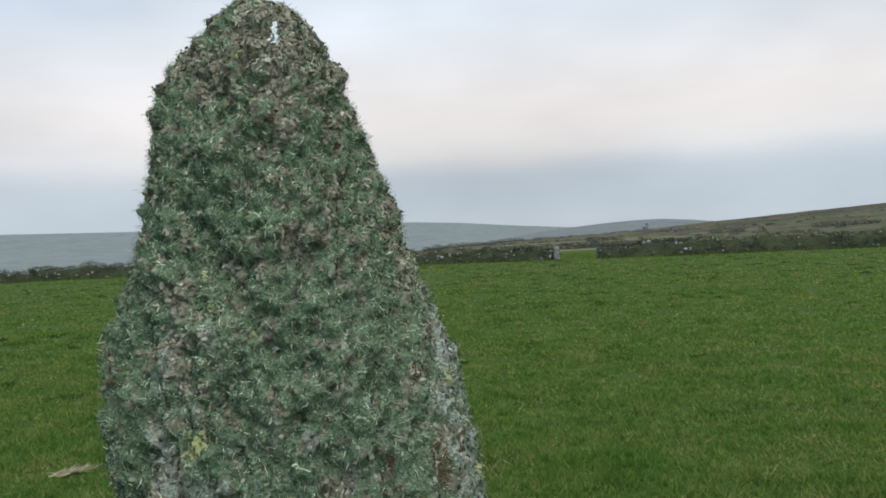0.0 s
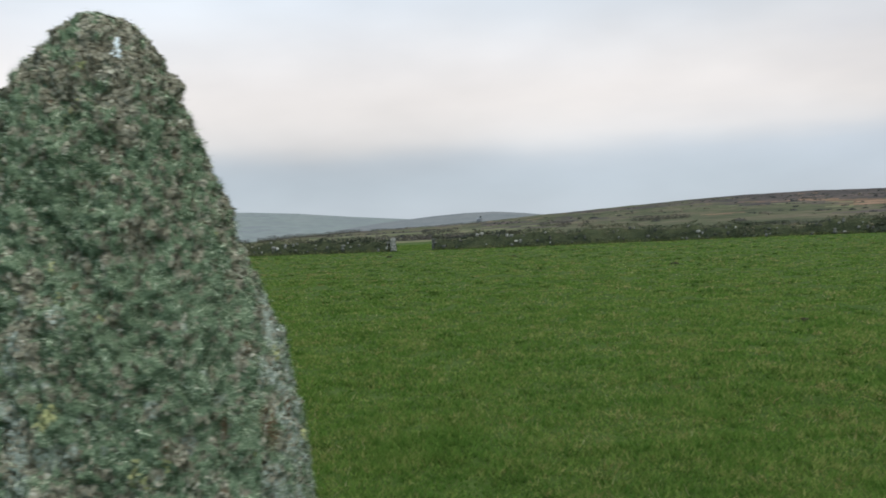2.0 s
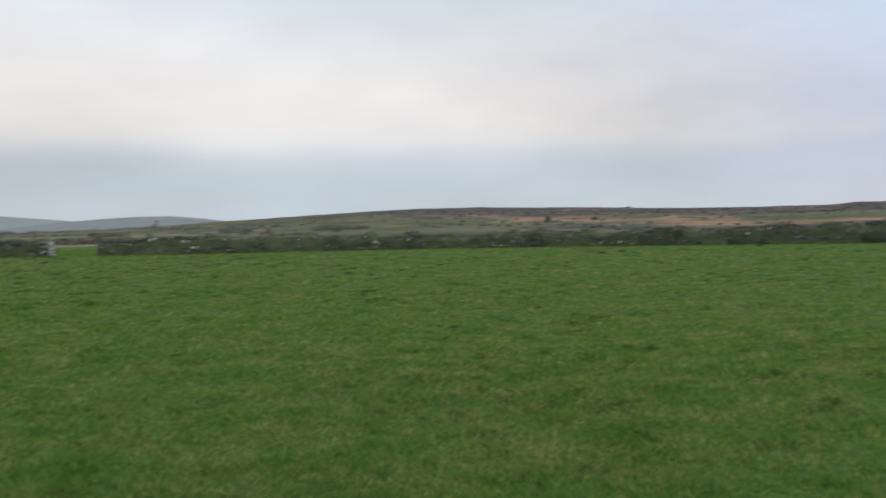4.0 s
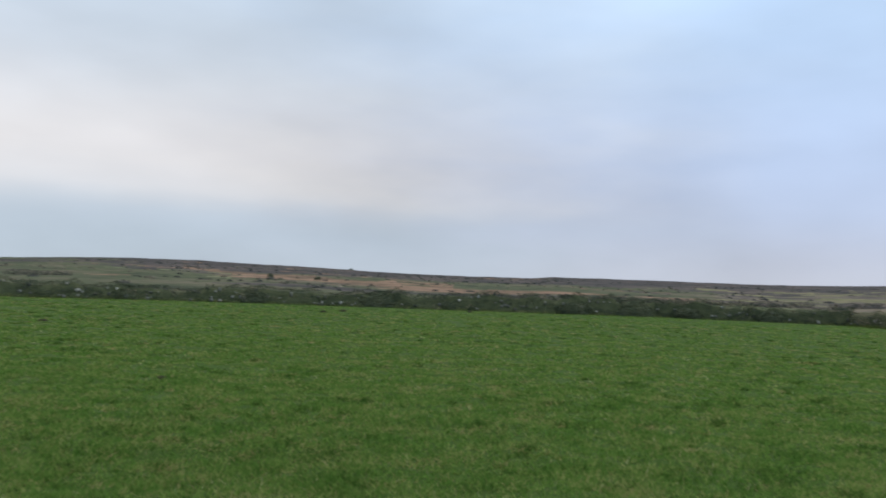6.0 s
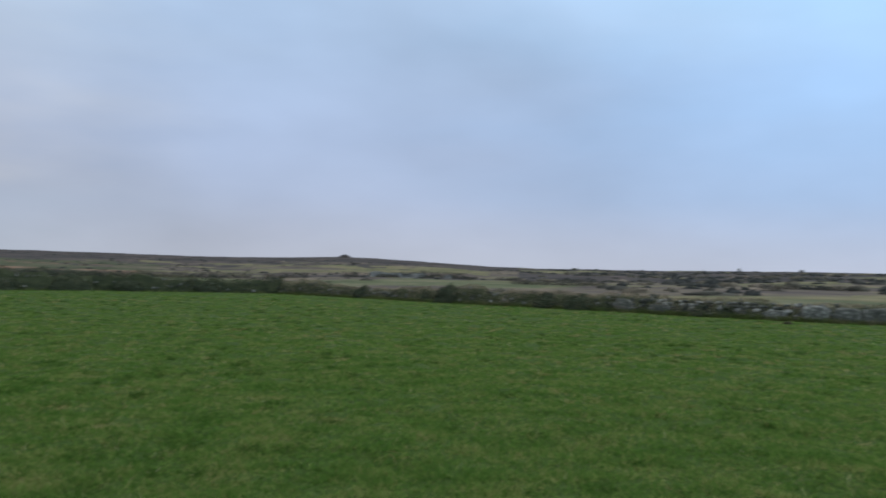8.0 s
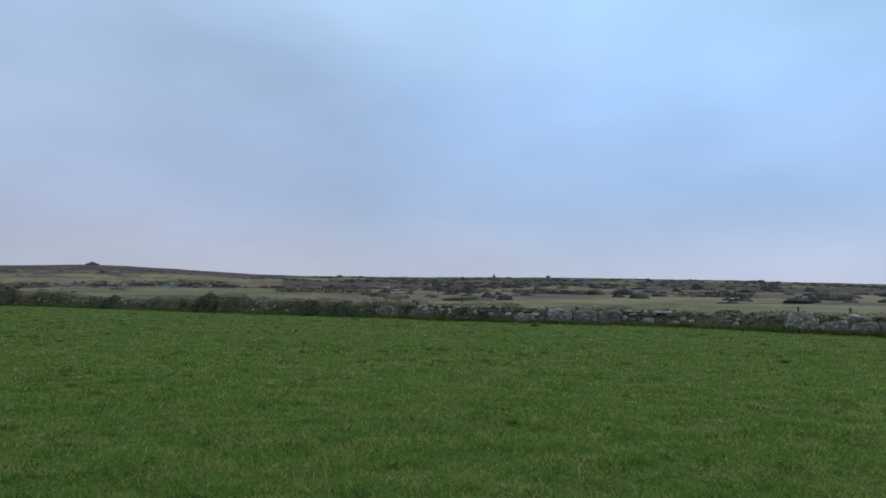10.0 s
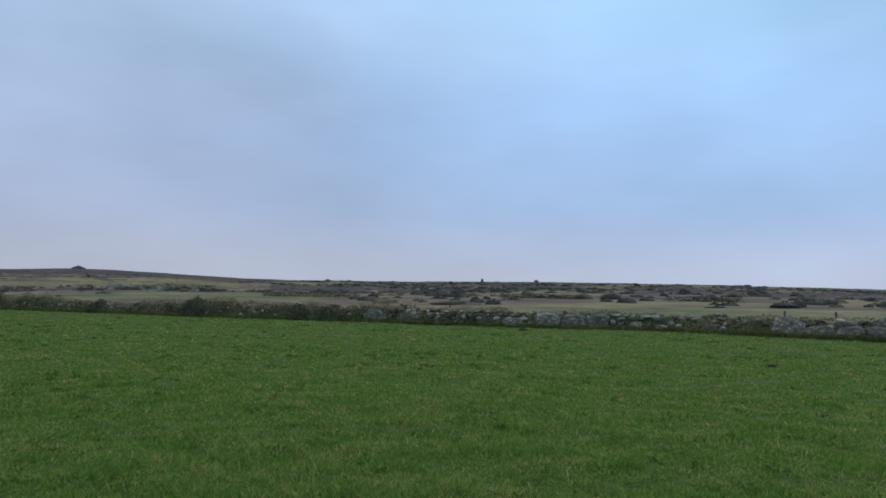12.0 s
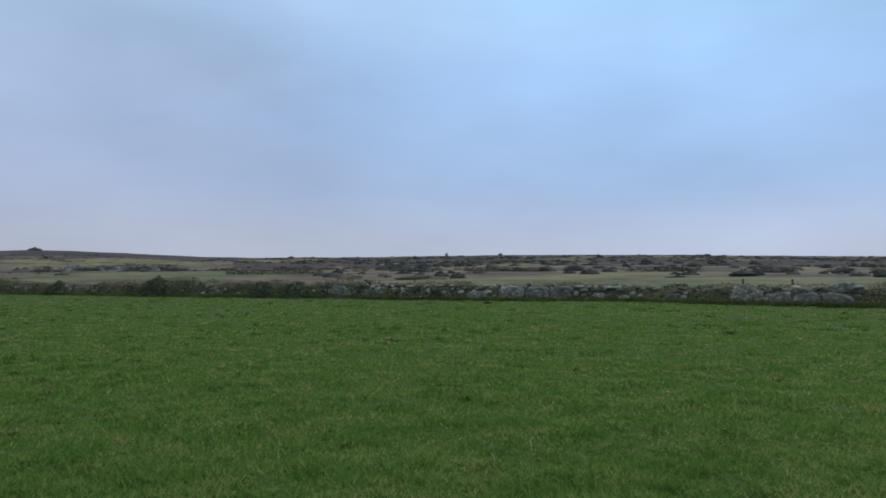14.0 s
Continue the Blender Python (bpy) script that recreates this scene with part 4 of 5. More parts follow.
# bearings of its two ends, height of its foot, height
for k, (a0, a1, foot, tall) in enumerate([(102.1, 103.35, 0.0, 0.86), (104.45, 105.75, 0.05, 0.58), (111.6, 112.9, 0.0, 0.56), (113.72, 115.32, 0.0, 0.88), (115.48, 117.1, 0.0, 0.80), (117.2, 118.72, 0.0, 0.86),
                                          (109.6, 110.6, 0.3, 0.42), (129.2, 131.1, 0.0, 0.86), (131.3, 133.0, 0.0, 0.62), (133.1, 134.6, 0.0, 0.60), (134.7, 136.4, 0.0, 0.62), (132.9, 134.1, 0.55, 0.34),
                                          (134.9, 136.3, 0.60, 0.46), (85.6, 86.5, 0.25, 0.50), (120.0, 120.8, 0.05, 0.45), (125.3, 126.1, 0.1, 0.4)]):
    inn = 0.56 if foot < 0.2 else 0.30
    p0, d = on_edge(a0, inn)
    p1, d = on_edge(a1, inn)
    st = link_mesh("boulder", SLABS[k % 5], None, wall, "broad flat-faced granite boulder set on edge")
    st.location = (p0 + p1) / 2 + Vector((0, 0, foot - 0.03)) - wall.location
    tip = 0.20 if a0 > 128 else 0.06
    st.rotation_euler = (tip * math.sin(k * 2.1), tip * math.cos(k * 1.3), math.atan2(d.y, d.x) + math.pi * (k % 2))
    st.scale = ((p1 - p0).length * 1.02, 0.50, tall)


# dry-stone courses between the boulders, with pale capstones
rng_w = np.random.default_rng(77)
az = 101.6
while az < 137:
    p, d = on_edge(az, 0.0)
    dist = math.hypot(p.x, p.y)
    tall_here = float(np.interp(az, [101, 106, 113, 119, 126, 131, 136], [0.92, 0.90, 0.92, 0.86, 0.76, 0.80, 0.92]))
    for row in (0.14, 0.34, 0.54, 0.74, 0.93):
        dense = 0.75 if 103 < az < 113.5 else 0.5 if 118.5 < az < 122 or az > 131 else 0.15
        if rng_w.uniform() < dense * (0.72 if row < 0.6 else 1.0):
            wide, thick = rng_w.uniform(0.18, 0.46), rng_w.uniform(0.11, 0.21)
            q_, d_ = on_edge(az + rng_w.uniform(-0.15, 0.15), 0.70 - 0.34 * row)
            mesh = (PALE_BOULDERS[int(rng_w.integers(0, 6))] if rng_w.uniform() < (0.42 if row > 0.7 else 0.12) else BOULDERS[int(rng_w.integers(0, 8))])
            st = link_mesh("wall_stone", mesh, None, wall)
            st.location = q_ + Vector((0, 0, row * tall_here + rng_w.uniform(-0.03, 0.03))) - wall.location
            st.rotation_euler = (rng_w.uniform(-0.2, 0.2), rng_w.uniform(-0.2, 0.2), math.atan2(d_.y, d_.x) + rng_w.uniform(-0.2, 0.2))
            st.scale = (wide * 1.25, 0.32, thick * 1.25)
    az += 0.34 / dist * 57.3


def gorse_bush(x, y, z, width, tall, seed, label):
    """Stems under a ragged dome of small spiny leaves."""
    rng = np.random.default_rng(seed)
    bush = tagged(empty("gorse_bush", x, y, z), label, "bush", group="gorse and thorn bushes along the hedges")
    n = int(900 * width * tall + 300)
    d = rng.normal(size=(n, 3))
    d /= np.linalg.norm(d, axis=1)[:, None]
    d[:, 2] = np.abs(d[:, 2])
    ragged = 0.62 + 0.62 * fbm(d[:, 0] * 2.2 + seed, d[:, 1] * 2.2, d[:, 2] * 2.2, seed)
    C = d * np.array([width / 2, width / 2 * 0.7, tall * 0.92]) * (ragged * rng.uniform(0.72, 1.0, n) ** 0.5)[:, None] + np.array([0, 0, 0.06])
    V, F = leaf_cloud(C, 0.058, rng)
    ob = link_mesh("foliage", fast_mesh("foliage", V, F, True, np.repeat(d * 0.8 + np.array([0, 0, 0.5]) + rng.normal(size=d.shape) * 0.3, 4, 0)), M_GORSE, bush)
    for k in range(4):
        bm = bmesh.new()
        bmesh.ops.create_cone(bm, segments=6, radius1=0.05, radius2=0.02, depth=tall * 0.8, cap_ends=True)
        st = part("stem", bm, M_WOOD, bush)
        st.matrix_basis = pose(width * 0.1 * math.cos(k * 1.6), width * 0.08 * math.sin(k * 1.6), tall * 0.36, 14 * math.sin(k * 2.0), 14 * math.cos(k * 2.0), 0)


for k, (az, inward, width, tall, label) in enumerate([
        (90.4, 0.1, 3.3, 1.55, "large dark gorse bush growing out of the hedge"), (84.4, 0.0, 2.7, 1.25, "dark gorse bush on the hedge"), (86.5, -0.2, 2.2, 1.05, "dull green bramble bush on the hedge"),
        (97.2, -0.1, 3.0, 1.25, "dark gorse bush on the hedge"), (99.3, -0.3, 3.4, 1.20, "long low gorse bush on the hedge"),
        (101.2, -0.4, 2.6, 1.00, "long low gorse bush on the hedge"), (88.9, 0.1, 1.8, 1.1, "dull green bramble bush on the hedge"),
        (107.6, 0.1, 1.6, 0.85, "ivy-grown bramble bush against the wall"), (108.9, 0.1, 1.4, 0.85, "ivy-grown bramble bush against the wall"), (119.6, -0.9, 2.2, 0.9, "low rounded bush behind the wall"),
        (124.6, -1.2, 2.0, 1.00, "low rounded bush behind the wall"), (126.2, -1.2, 1.4, 0.90, "low rounded bush behind the wall"), (129.9, -1.3, 1.1, 0.95, "low rounded bush behind the wall"),
        (47.9, -0.7, 3.6, 1.70, "dark gorse bush topping the hedge"), (53.0, -0.7, 3.0, 1.45, "dark gorse bush topping the hedge"), (61.5, -0.7, 4.2, 1.80, "dark gorse bush topping the hedge"),
        (65.5, -0.7, 4.8, 1.95, "dark gorse bush topping the hedge"), (69.0, -0.7, 3.6, 1.75, "dark gorse bush topping the hedge"), (74.0, 0.1, 2.8, 1.4, "dark gorse bush topping the hedge"),
        (31.0, -0.2, 2.4, 1.15, "ivy-grown thorn bush on the hedge"), (39.5, -0.2, 2.6, 1.35, "ivy-grown thorn bush on the hedge")]):
    p, d = on_edge(az, inward)
    gorse_bush(p.x, p.y, DROP - 0.02, width * (1.25 if 82 < az < 102 else 1.6), tall * 1.02, 200 + k, label)


def upright_stone(name, x, y, width, thick, tall, seed, label, category):
    """A rough-hewn granite upright."""
    bm = bmesh.new()
    bmesh.ops.create_cube(bm, size=1)
    bmesh.ops.subdivide_edges(bm, edges=bm.edges, cuts=4, use_grid_fill=True)
    off = Vector((seed * 3.1, seed * 1.7, 0))
    for v in bm.verts:
        up = v.co.z + 0.5
        k = (1 - 0.25 * up ** 2) * (1 + 0.22 * noise.noise(v.co * 3 + off))
        v.co = Vector((v.co.x * width * k, v.co.y * thick * k, up * tall * (1 + 0.08 * noise.noise(Vector((v.co.x * 4, v.co.y * 4, seed)))) - 0.1 * (up < 0.01)))
    ob = part(name, bm, M_SLAB)
    for p in ob.data.polygons:
        p.use_smooth = True
    ob.location = (x, y, DROP)
    return tagged(ob, label, category)


upright_stone("gate_post", 9.25, 67.1, 0.50, 0.40, 1.12, 3, "pale rough granite gatepost at the gateway", "gatepost")
upright_stone("gate_post", 12.62, 66.75, 0.32, 0.36, 0.98, 5, "dark lichened granite gatepost at the gateway", "gatepost")


def fence_post(az, back):
    p, d = on_edge(az, -back)
    bm = bmesh.new()
    bmesh.ops.create_cone(bm, segments=8, radius1=0.06, radius2=0.05, depth=1.5, cap_ends=True)
    bmesh.ops.bevel(bm, geom=[e for e in bm.edges if e.verts[0].co.z > 0 and e.verts[1].co.z > 0], offset=0.012, segments=1)
    ob = part("fence_post", bm, M_WOOD)
    ob.matrix_basis = pose(p.x, p.y, DROP + 0.45, 3 * math.sin(az * 7), 3 * math.cos(az * 5), 0)
    tagged(ob, "short weathered wooden fence post behind the wall", "fence post", group="fence posts behind the wall")


for az in (103.4, 104.3, 106.8, 128.8, 131.9, 96.2):
    fence_post(az, 1.1)

# flattened patch of dead grass in the turf
def dead_grass_patch(x, y, long, wide, turn):
    rng = np.random.default_rng(61)
    n = 220
    a, b = rng.normal(0, 0.5, n) * long * 0.5, rng.normal(0, 0.5, n) * wide * 0.5
    px, py = a * math.cos(turn) - b * math.sin(turn), a * math.sin(turn) + b * math.cos(turn)
    P = np.stack([px, py, height(x + px, y + py) - float(height(x, y)) + 0.025], -1)
    way = np.stack([np.cos(turn + rng.normal(0, 0.6, n)), np.sin(turn + rng.normal(0, 0.6, n)), rng.uniform(0.05, 0.5, n)], -1)
    V, F = ribbons(P, way, rng.uniform(0.04, 0.11, n), rng.uniform(0.004, 0.009, n), rng.normal(size=(n, 3)) * np.array([0.3, 0.3, 0.1]), rng)
    ob = link_mesh("dead_grass_patch", fast_mesh("dead_grass_patch", V, F, False, None), M_DEAD)
    ob.location = (x, y, float(height(x, y)))
    tagged(ob, "flattened pale patch of dead grass in the turf", "dead grass")


M_DEAD = material("dead_grass", [(0.3, (0.30, 0.27, 0.17)), (0.7, (0.55, 0.50, 0.36))], random_amount=0.4, island=True, bump=0, thin=0.3)
dead_grass_patch(-2.55, 5.45, 0.20, 0.09, 0.6)


# earth mounds thrown up in the turf
def molehill(x, y, wide, seed):
    bm = bmesh.new()
    bmesh.ops.create_icosphere(bm, subdivisions=3, radius=0.5)
    for v in bm.verts:
        v.co *= 1 + 0.3 * noise.noise(v.co * 4 + Vector((seed, 0, 0)))
        v.co = Vector((v.co.x * wide, v.co.y * wide * 0.8, max(v.co.z, -0.15) * wide * 0.42))
    ob = part("molehill", bm, M_SOIL)
    ob.location = (x, y, float(height(x, y)) + 0.01)
    tagged(ob, "small dark mound of earth in the grass", "molehill", group="molehills in the pasture")


M_SOIL = material("dark_soil", [(0.35, (0.020, 0.024, 0.012)), (0.65, (0.050, 0.048, 0.028))], scale=9, scale2=50, bump=0.8, bump_dist=0.02)
for k, (x, y, wide) in enumerate([(38.9, 39.5, 0.5), (42.2, 40.9, 0.6), (60.0, 42.6, 0.6), (14.2, 27.6, 0.35), (6.8, 9.5, 0.14), (40.0, -16.9, 0.6), (16.0, -12.9, 0.24), (7.0, 52.5, 0.4), (12.7, 43.5, 0.4)]):
    molehill(x, y, wide, k)


# ---------------------------------------------------------------- far things on the moor and the hill
def gabled(name, wide, deep, eaves, ridge, wall_mat, roof_mat, label, category):
    """A plain gabled building: wall box and pitched roof, with a chimney and dark openings on its long side."""
    house = tagged(empty(name, 0, 0, 0), label, category, group="buildings on the far hill")
    bm = bmesh.new()
    x, y = wide / 2, deep / 2
    vs = [bm.verts.new(c) for c in ((-x, -y, -2), (x, -y, -2), (x, y, -2), (-x, y, -2), (-x, -y, eaves), (x, -y, eaves), (x, y, eaves), (-x, y, eaves), (-x, 0, ridge), (x, 0, ridge))]
    for f in ((0, 1, 5, 4), (2, 3, 7, 6), (1, 2, 6, 9, 5), (3, 0, 4, 8, 7), (3, 2, 1, 0)):
        bm.faces.new([vs[i] for i in f])
    part("wall", bm, wall_mat, house)
    bm = bmesh.new()
    for sgn in (-1, 1):
        a = [Vector((-x - 0.3, sgn * (y + 0.3), eaves - 0.15)), Vector((x + 0.3, sgn * (y + 0.3), eaves - 0.15)), Vector((x + 0.3, 0, ridge + 0.1)), Vector((-x - 0.3, 0, ridge + 0.1))]
        lo = [bm.verts.new(v) for v in a]
        hi = [bm.verts.new(v + Vector((0, 0, 0.25))) for v in a]
        bm.faces.new(lo), bm.faces.new(hi[::-1])
        for i in range(4):
            bm.faces.new((lo[i], hi[i], hi[(i + 1) % 4], lo[(i + 1) % 4]))
    roof = part("roof", bm, roof_mat, house, "grey slate roof")
    bm = bmesh.new()
    bmesh.ops.create_cube(bm, size=1, matrix=Matrix.Translation((x * 0.8, 0, ridge + 0.6)) @ Matrix.Diagonal((0.9, 0.9, 1.8, 1)))
    part("chimney", bm, wall_mat, roof)
    for k in range(3):
        bm = bmesh.new()
        bmesh.ops.create_cube(bm, size=1, matrix=Matrix.Translation((-x * 0.6 + k * x * 0.6, -y - 0.02, eaves * 0.6)) @ Matrix.Diagonal((1.1, 0.1, 1.2, 1)))
        part("window", bm, M_SLATE, house, "dark window opening")
    return house


def hill_place(az, el):
    """A point of the far farmland hill seen at that bearing and height."""
    k = np.array([(-28, 1.84), (-20, 1.75), (-8, 1.62), (-2, 1.66)])
    f = float(np.interp(az, k[:, 0], k[:, 1]))
    t = ((el + 0.75) / (f + 0.75)) ** (1 / 0.9)
    r = 1300 + 2100 * t
    a = math.radians(az)
    return r * math.sin(a), r * math.cos(a), 1.35 + r * math.tan(math.radians(el)) - 0.5


for az, el, wide, deep, mat, label in ((-8.4, 0.06, 15, 8, M_WHITE, "small white-rendered farmhouse with slate roof"), (-6.7, 0.07, 20, 9, M_WHITE, "long white-rendered farm building"),
                                       (-5.6, 0.04, 22, 9, M_SLATE, "long grey farm shed"), (-8.9, -0.02, 14, 8, M_SLATE, "low grey farm shed"), (-3.9, 0.55, 12, 8, M_WHITE, "small white-rendered farmhouse with slate roof"),
                                       (-7.9, -0.08, 12, 8, M_WHITE, "small white-rendered farmhouse with slate roof"), (-7.5, 0.03, 14, 8, M_SLATE, "low grey farm shed"), (-5.2, 0.40, 14, 8, M_SLATE, "low grey farm shed")):
    h = gabled("farmhouse", wide * 0.70, deep * 0.9, 5.6, 8.4, mat, M_SLATE, label, "house")
    x, y, z = hill_place(az, el)
    h.matrix_basis = pose(x, y, z, 0, 0, -az + 8)

# ruined stone hut on the brow, with its gable end standing
h = gabled("ruined_hut", 2.6, 2.4, 2.2, 3.0, M_GRANITE, M_SLATE, "small dark ruined stone hut on the brow", "hut")
h["group"] = ""
a = math.radians(13.9)
h.matrix_basis = pose(560 * math.sin(a), 560 * math.cos(a), float(height(560 * math.sin(a), 560 * math.cos(a))), 0, 0, -30)

# cairn on the highest rise: a low pointed heap of stones
a = math.radians(83.05)
cx, cy = (RIDGE_R - 4) * math.sin(a), (RIDGE_R - 4) * math.cos(a)
bm = bmesh.new()
bmesh.ops.create_grid(bm, x_segments=22, y_segments=22, size=1)
for v in bm.verts:
    far = min(v.co.xy.length, 1.0)
    up = 2.1 * (1 - far) ** 0.85 * (1 + 0.35 * noise.noise(v.co * 2.3)) + 0.25 * noise.noise(v.co * 9)
    v.co = Vector((v.co.x * 6.5, v.co.y * 5.0, up - 0.5 * (far >= 1.0)))
ob = part("cairn", bm, M_HEATHER)
ob.location = (cx, cy, float(height(cx, cy)) + 0.1)
tagged(ob, "dark stony cairn on the skyline of the moor", "cairn")

# lone thorn on the skyline, and a few more bushes about the moor
for k, (az, dist, width, tall) in enumerate(((109.75, 600, 3.0, 2.7), (99.0, 560, 8.0, 2.0), (100.5, 560, 5.0, 1.6), (113.5, 605, 5.0, 1.6), (40.6, 250, 2.4, 1.5), (43.8, 240, 2.6, 1.2), (46.0, 600, 4.5, 1.5))):
    a = math.radians(az)
    x, y = dist * math.sin(a), dist * math.cos(a)
    gorse_bush(x, y, float(height(x, y)) - 0.1, width, tall, 400 + k, "lone dark thorn bush standing on the moor")


def far_wall(az0, r0, az1, r1, tall, seed, gap, label):
    """A tumbled boundary across the rough ground: dark banks with gaps."""
    rng = np.random.default_rng(seed)
    pts = [(r * math.sin(math.radians(a)), r * math.cos(math.radians(a))) for a, r in ((az0 + (az1 - az0) * t, r0 + (r1 - r0) * t) for t in np.linspace(0, 1, 6))]
    P, D, q = along(pts, 0.8)
    n = len(P)
    i = np.repeat(np.arange(n), 70)
    keep = fbm(q[i] / 7.0, q[i] * 0, 0, seed) > gap
    i = i[keep]
    d = rng.normal(size=(len(i), 3)) * np.array([0.55, 0.55, 0.4])
    hh = tall * (0.6 + 0.8 * fbm(q[i] / 3, q[i] * 0, 0, seed + 1))
    C = np.stack([P[i, 0] + d[:, 0], P[i, 1] + d[:, 1], height(P[i, 0], P[i, 1]) + np.minimum(np.abs(d[:, 2]), 0.62) * 1.6 * hh], -1)
    V, F = leaf_cloud(C, 0.17, rng, flat=0.4)
    nn = np.stack([-P[i, 0], -P[i, 1], 0 * i + np.hypot(P[i, 0], P[i, 1]) * 0.9], -1) / 100 + rng.normal(size=d.shape) * 0.3
    tagged(link_mesh("moor_hedge", fast_mesh("moor_hedge", V, F, True, np.repeat(nn, 4, 0)), M_HEATH), label, "hedge", group="boundary hedges on the moor", kind="stuff")


far_wall(84.6, 205, 91.5, 215, 1.5, 31, 0.46, "broken dark stone hedge across rough meadow")
far_wall(78, 175, 100, 240, 0.7, 32, 0.5, "low dark hedge across rough meadow")
far_wall(-3, 330, 14, 470, 1.6, 33, 0.25, "dark hedge climbing towards the moor")
far_wall(10, 210, 30, 190, 1.0, 34, 0.5, "low dark hedge below the moor")
far_wall(1, 122, 17, 128, 0.8, 35, 0.20, "low dark hedge beyond the gateway")
far_wall(58, 150, 84, 190, 1.0, 36, 0.38, "low dark hedge across the moor")
far_wall(95, 165, 128, 150, 0.8, 38, 0.52, "low dark hedge across rough meadow")


def enclosure_wall(az0, az1, r, tall, seed):
    """A broken dry-stone wall round an old enclosure on the moor."""
    rng = np.random.default_rng(seed)
    pts = [(r * math.sin(math.radians(a)), r * math.cos(math.radians(a))) for a in np.linspace(az0, az1, 4)]
    P, D, q = along(pts, 0.5)
    top = tall * (0.55 + 0.9 * fbm(q / 2.2, q * 0, 0, seed, 3)) * np.where(fbm(q / 5.0, q * 0, 0, seed + 4, 2) < 0.36, 0.15, 1.0)
    z = height(P[:, 0], P[:, 1]) - 0.15
    side = np.stack([-D[:, 1], D[:, 0]], -1)
    V = np.stack([np.concatenate([P + side * (w + 0.12 * rng.normal(size=(len(P), 1))), (z + h * (top + 0.15))[:, None]], 1) for w, h in ((-0.45, 0), (-0.32, 0.6), (-0.22, 1.0), (0.22, 1.0), (0.32, 0.6), (0.45, 0))], 1)
    n, m = V.shape[:2]
    idx = np.arange(n * m).reshape(n, m)
    f = np.stack([idx[:-1, :-1], idx[:-1, 1:], idx[1:, 1:], idx[1:, :-1]], -1).reshape(-1, 4)
    me = bpy.data.meshes.new("field_wall")
    me.from_pydata(V.reshape(-1, 3).tolist(), [], f.tolist() + [idx[0].tolist(), idx[-1][::-1].tolist()])
    tagged(link_mesh("field_wall", me, M_HEDGE_STONE), "broken grey dry-stone wall on rough meadow", "wall", group="enclosure walls on the moor")


enclosure_wall(84.9, 88.2, 201, 1.15, 51)
enclosure_wall(87.0, 90.6, 209, 1.0, 52)


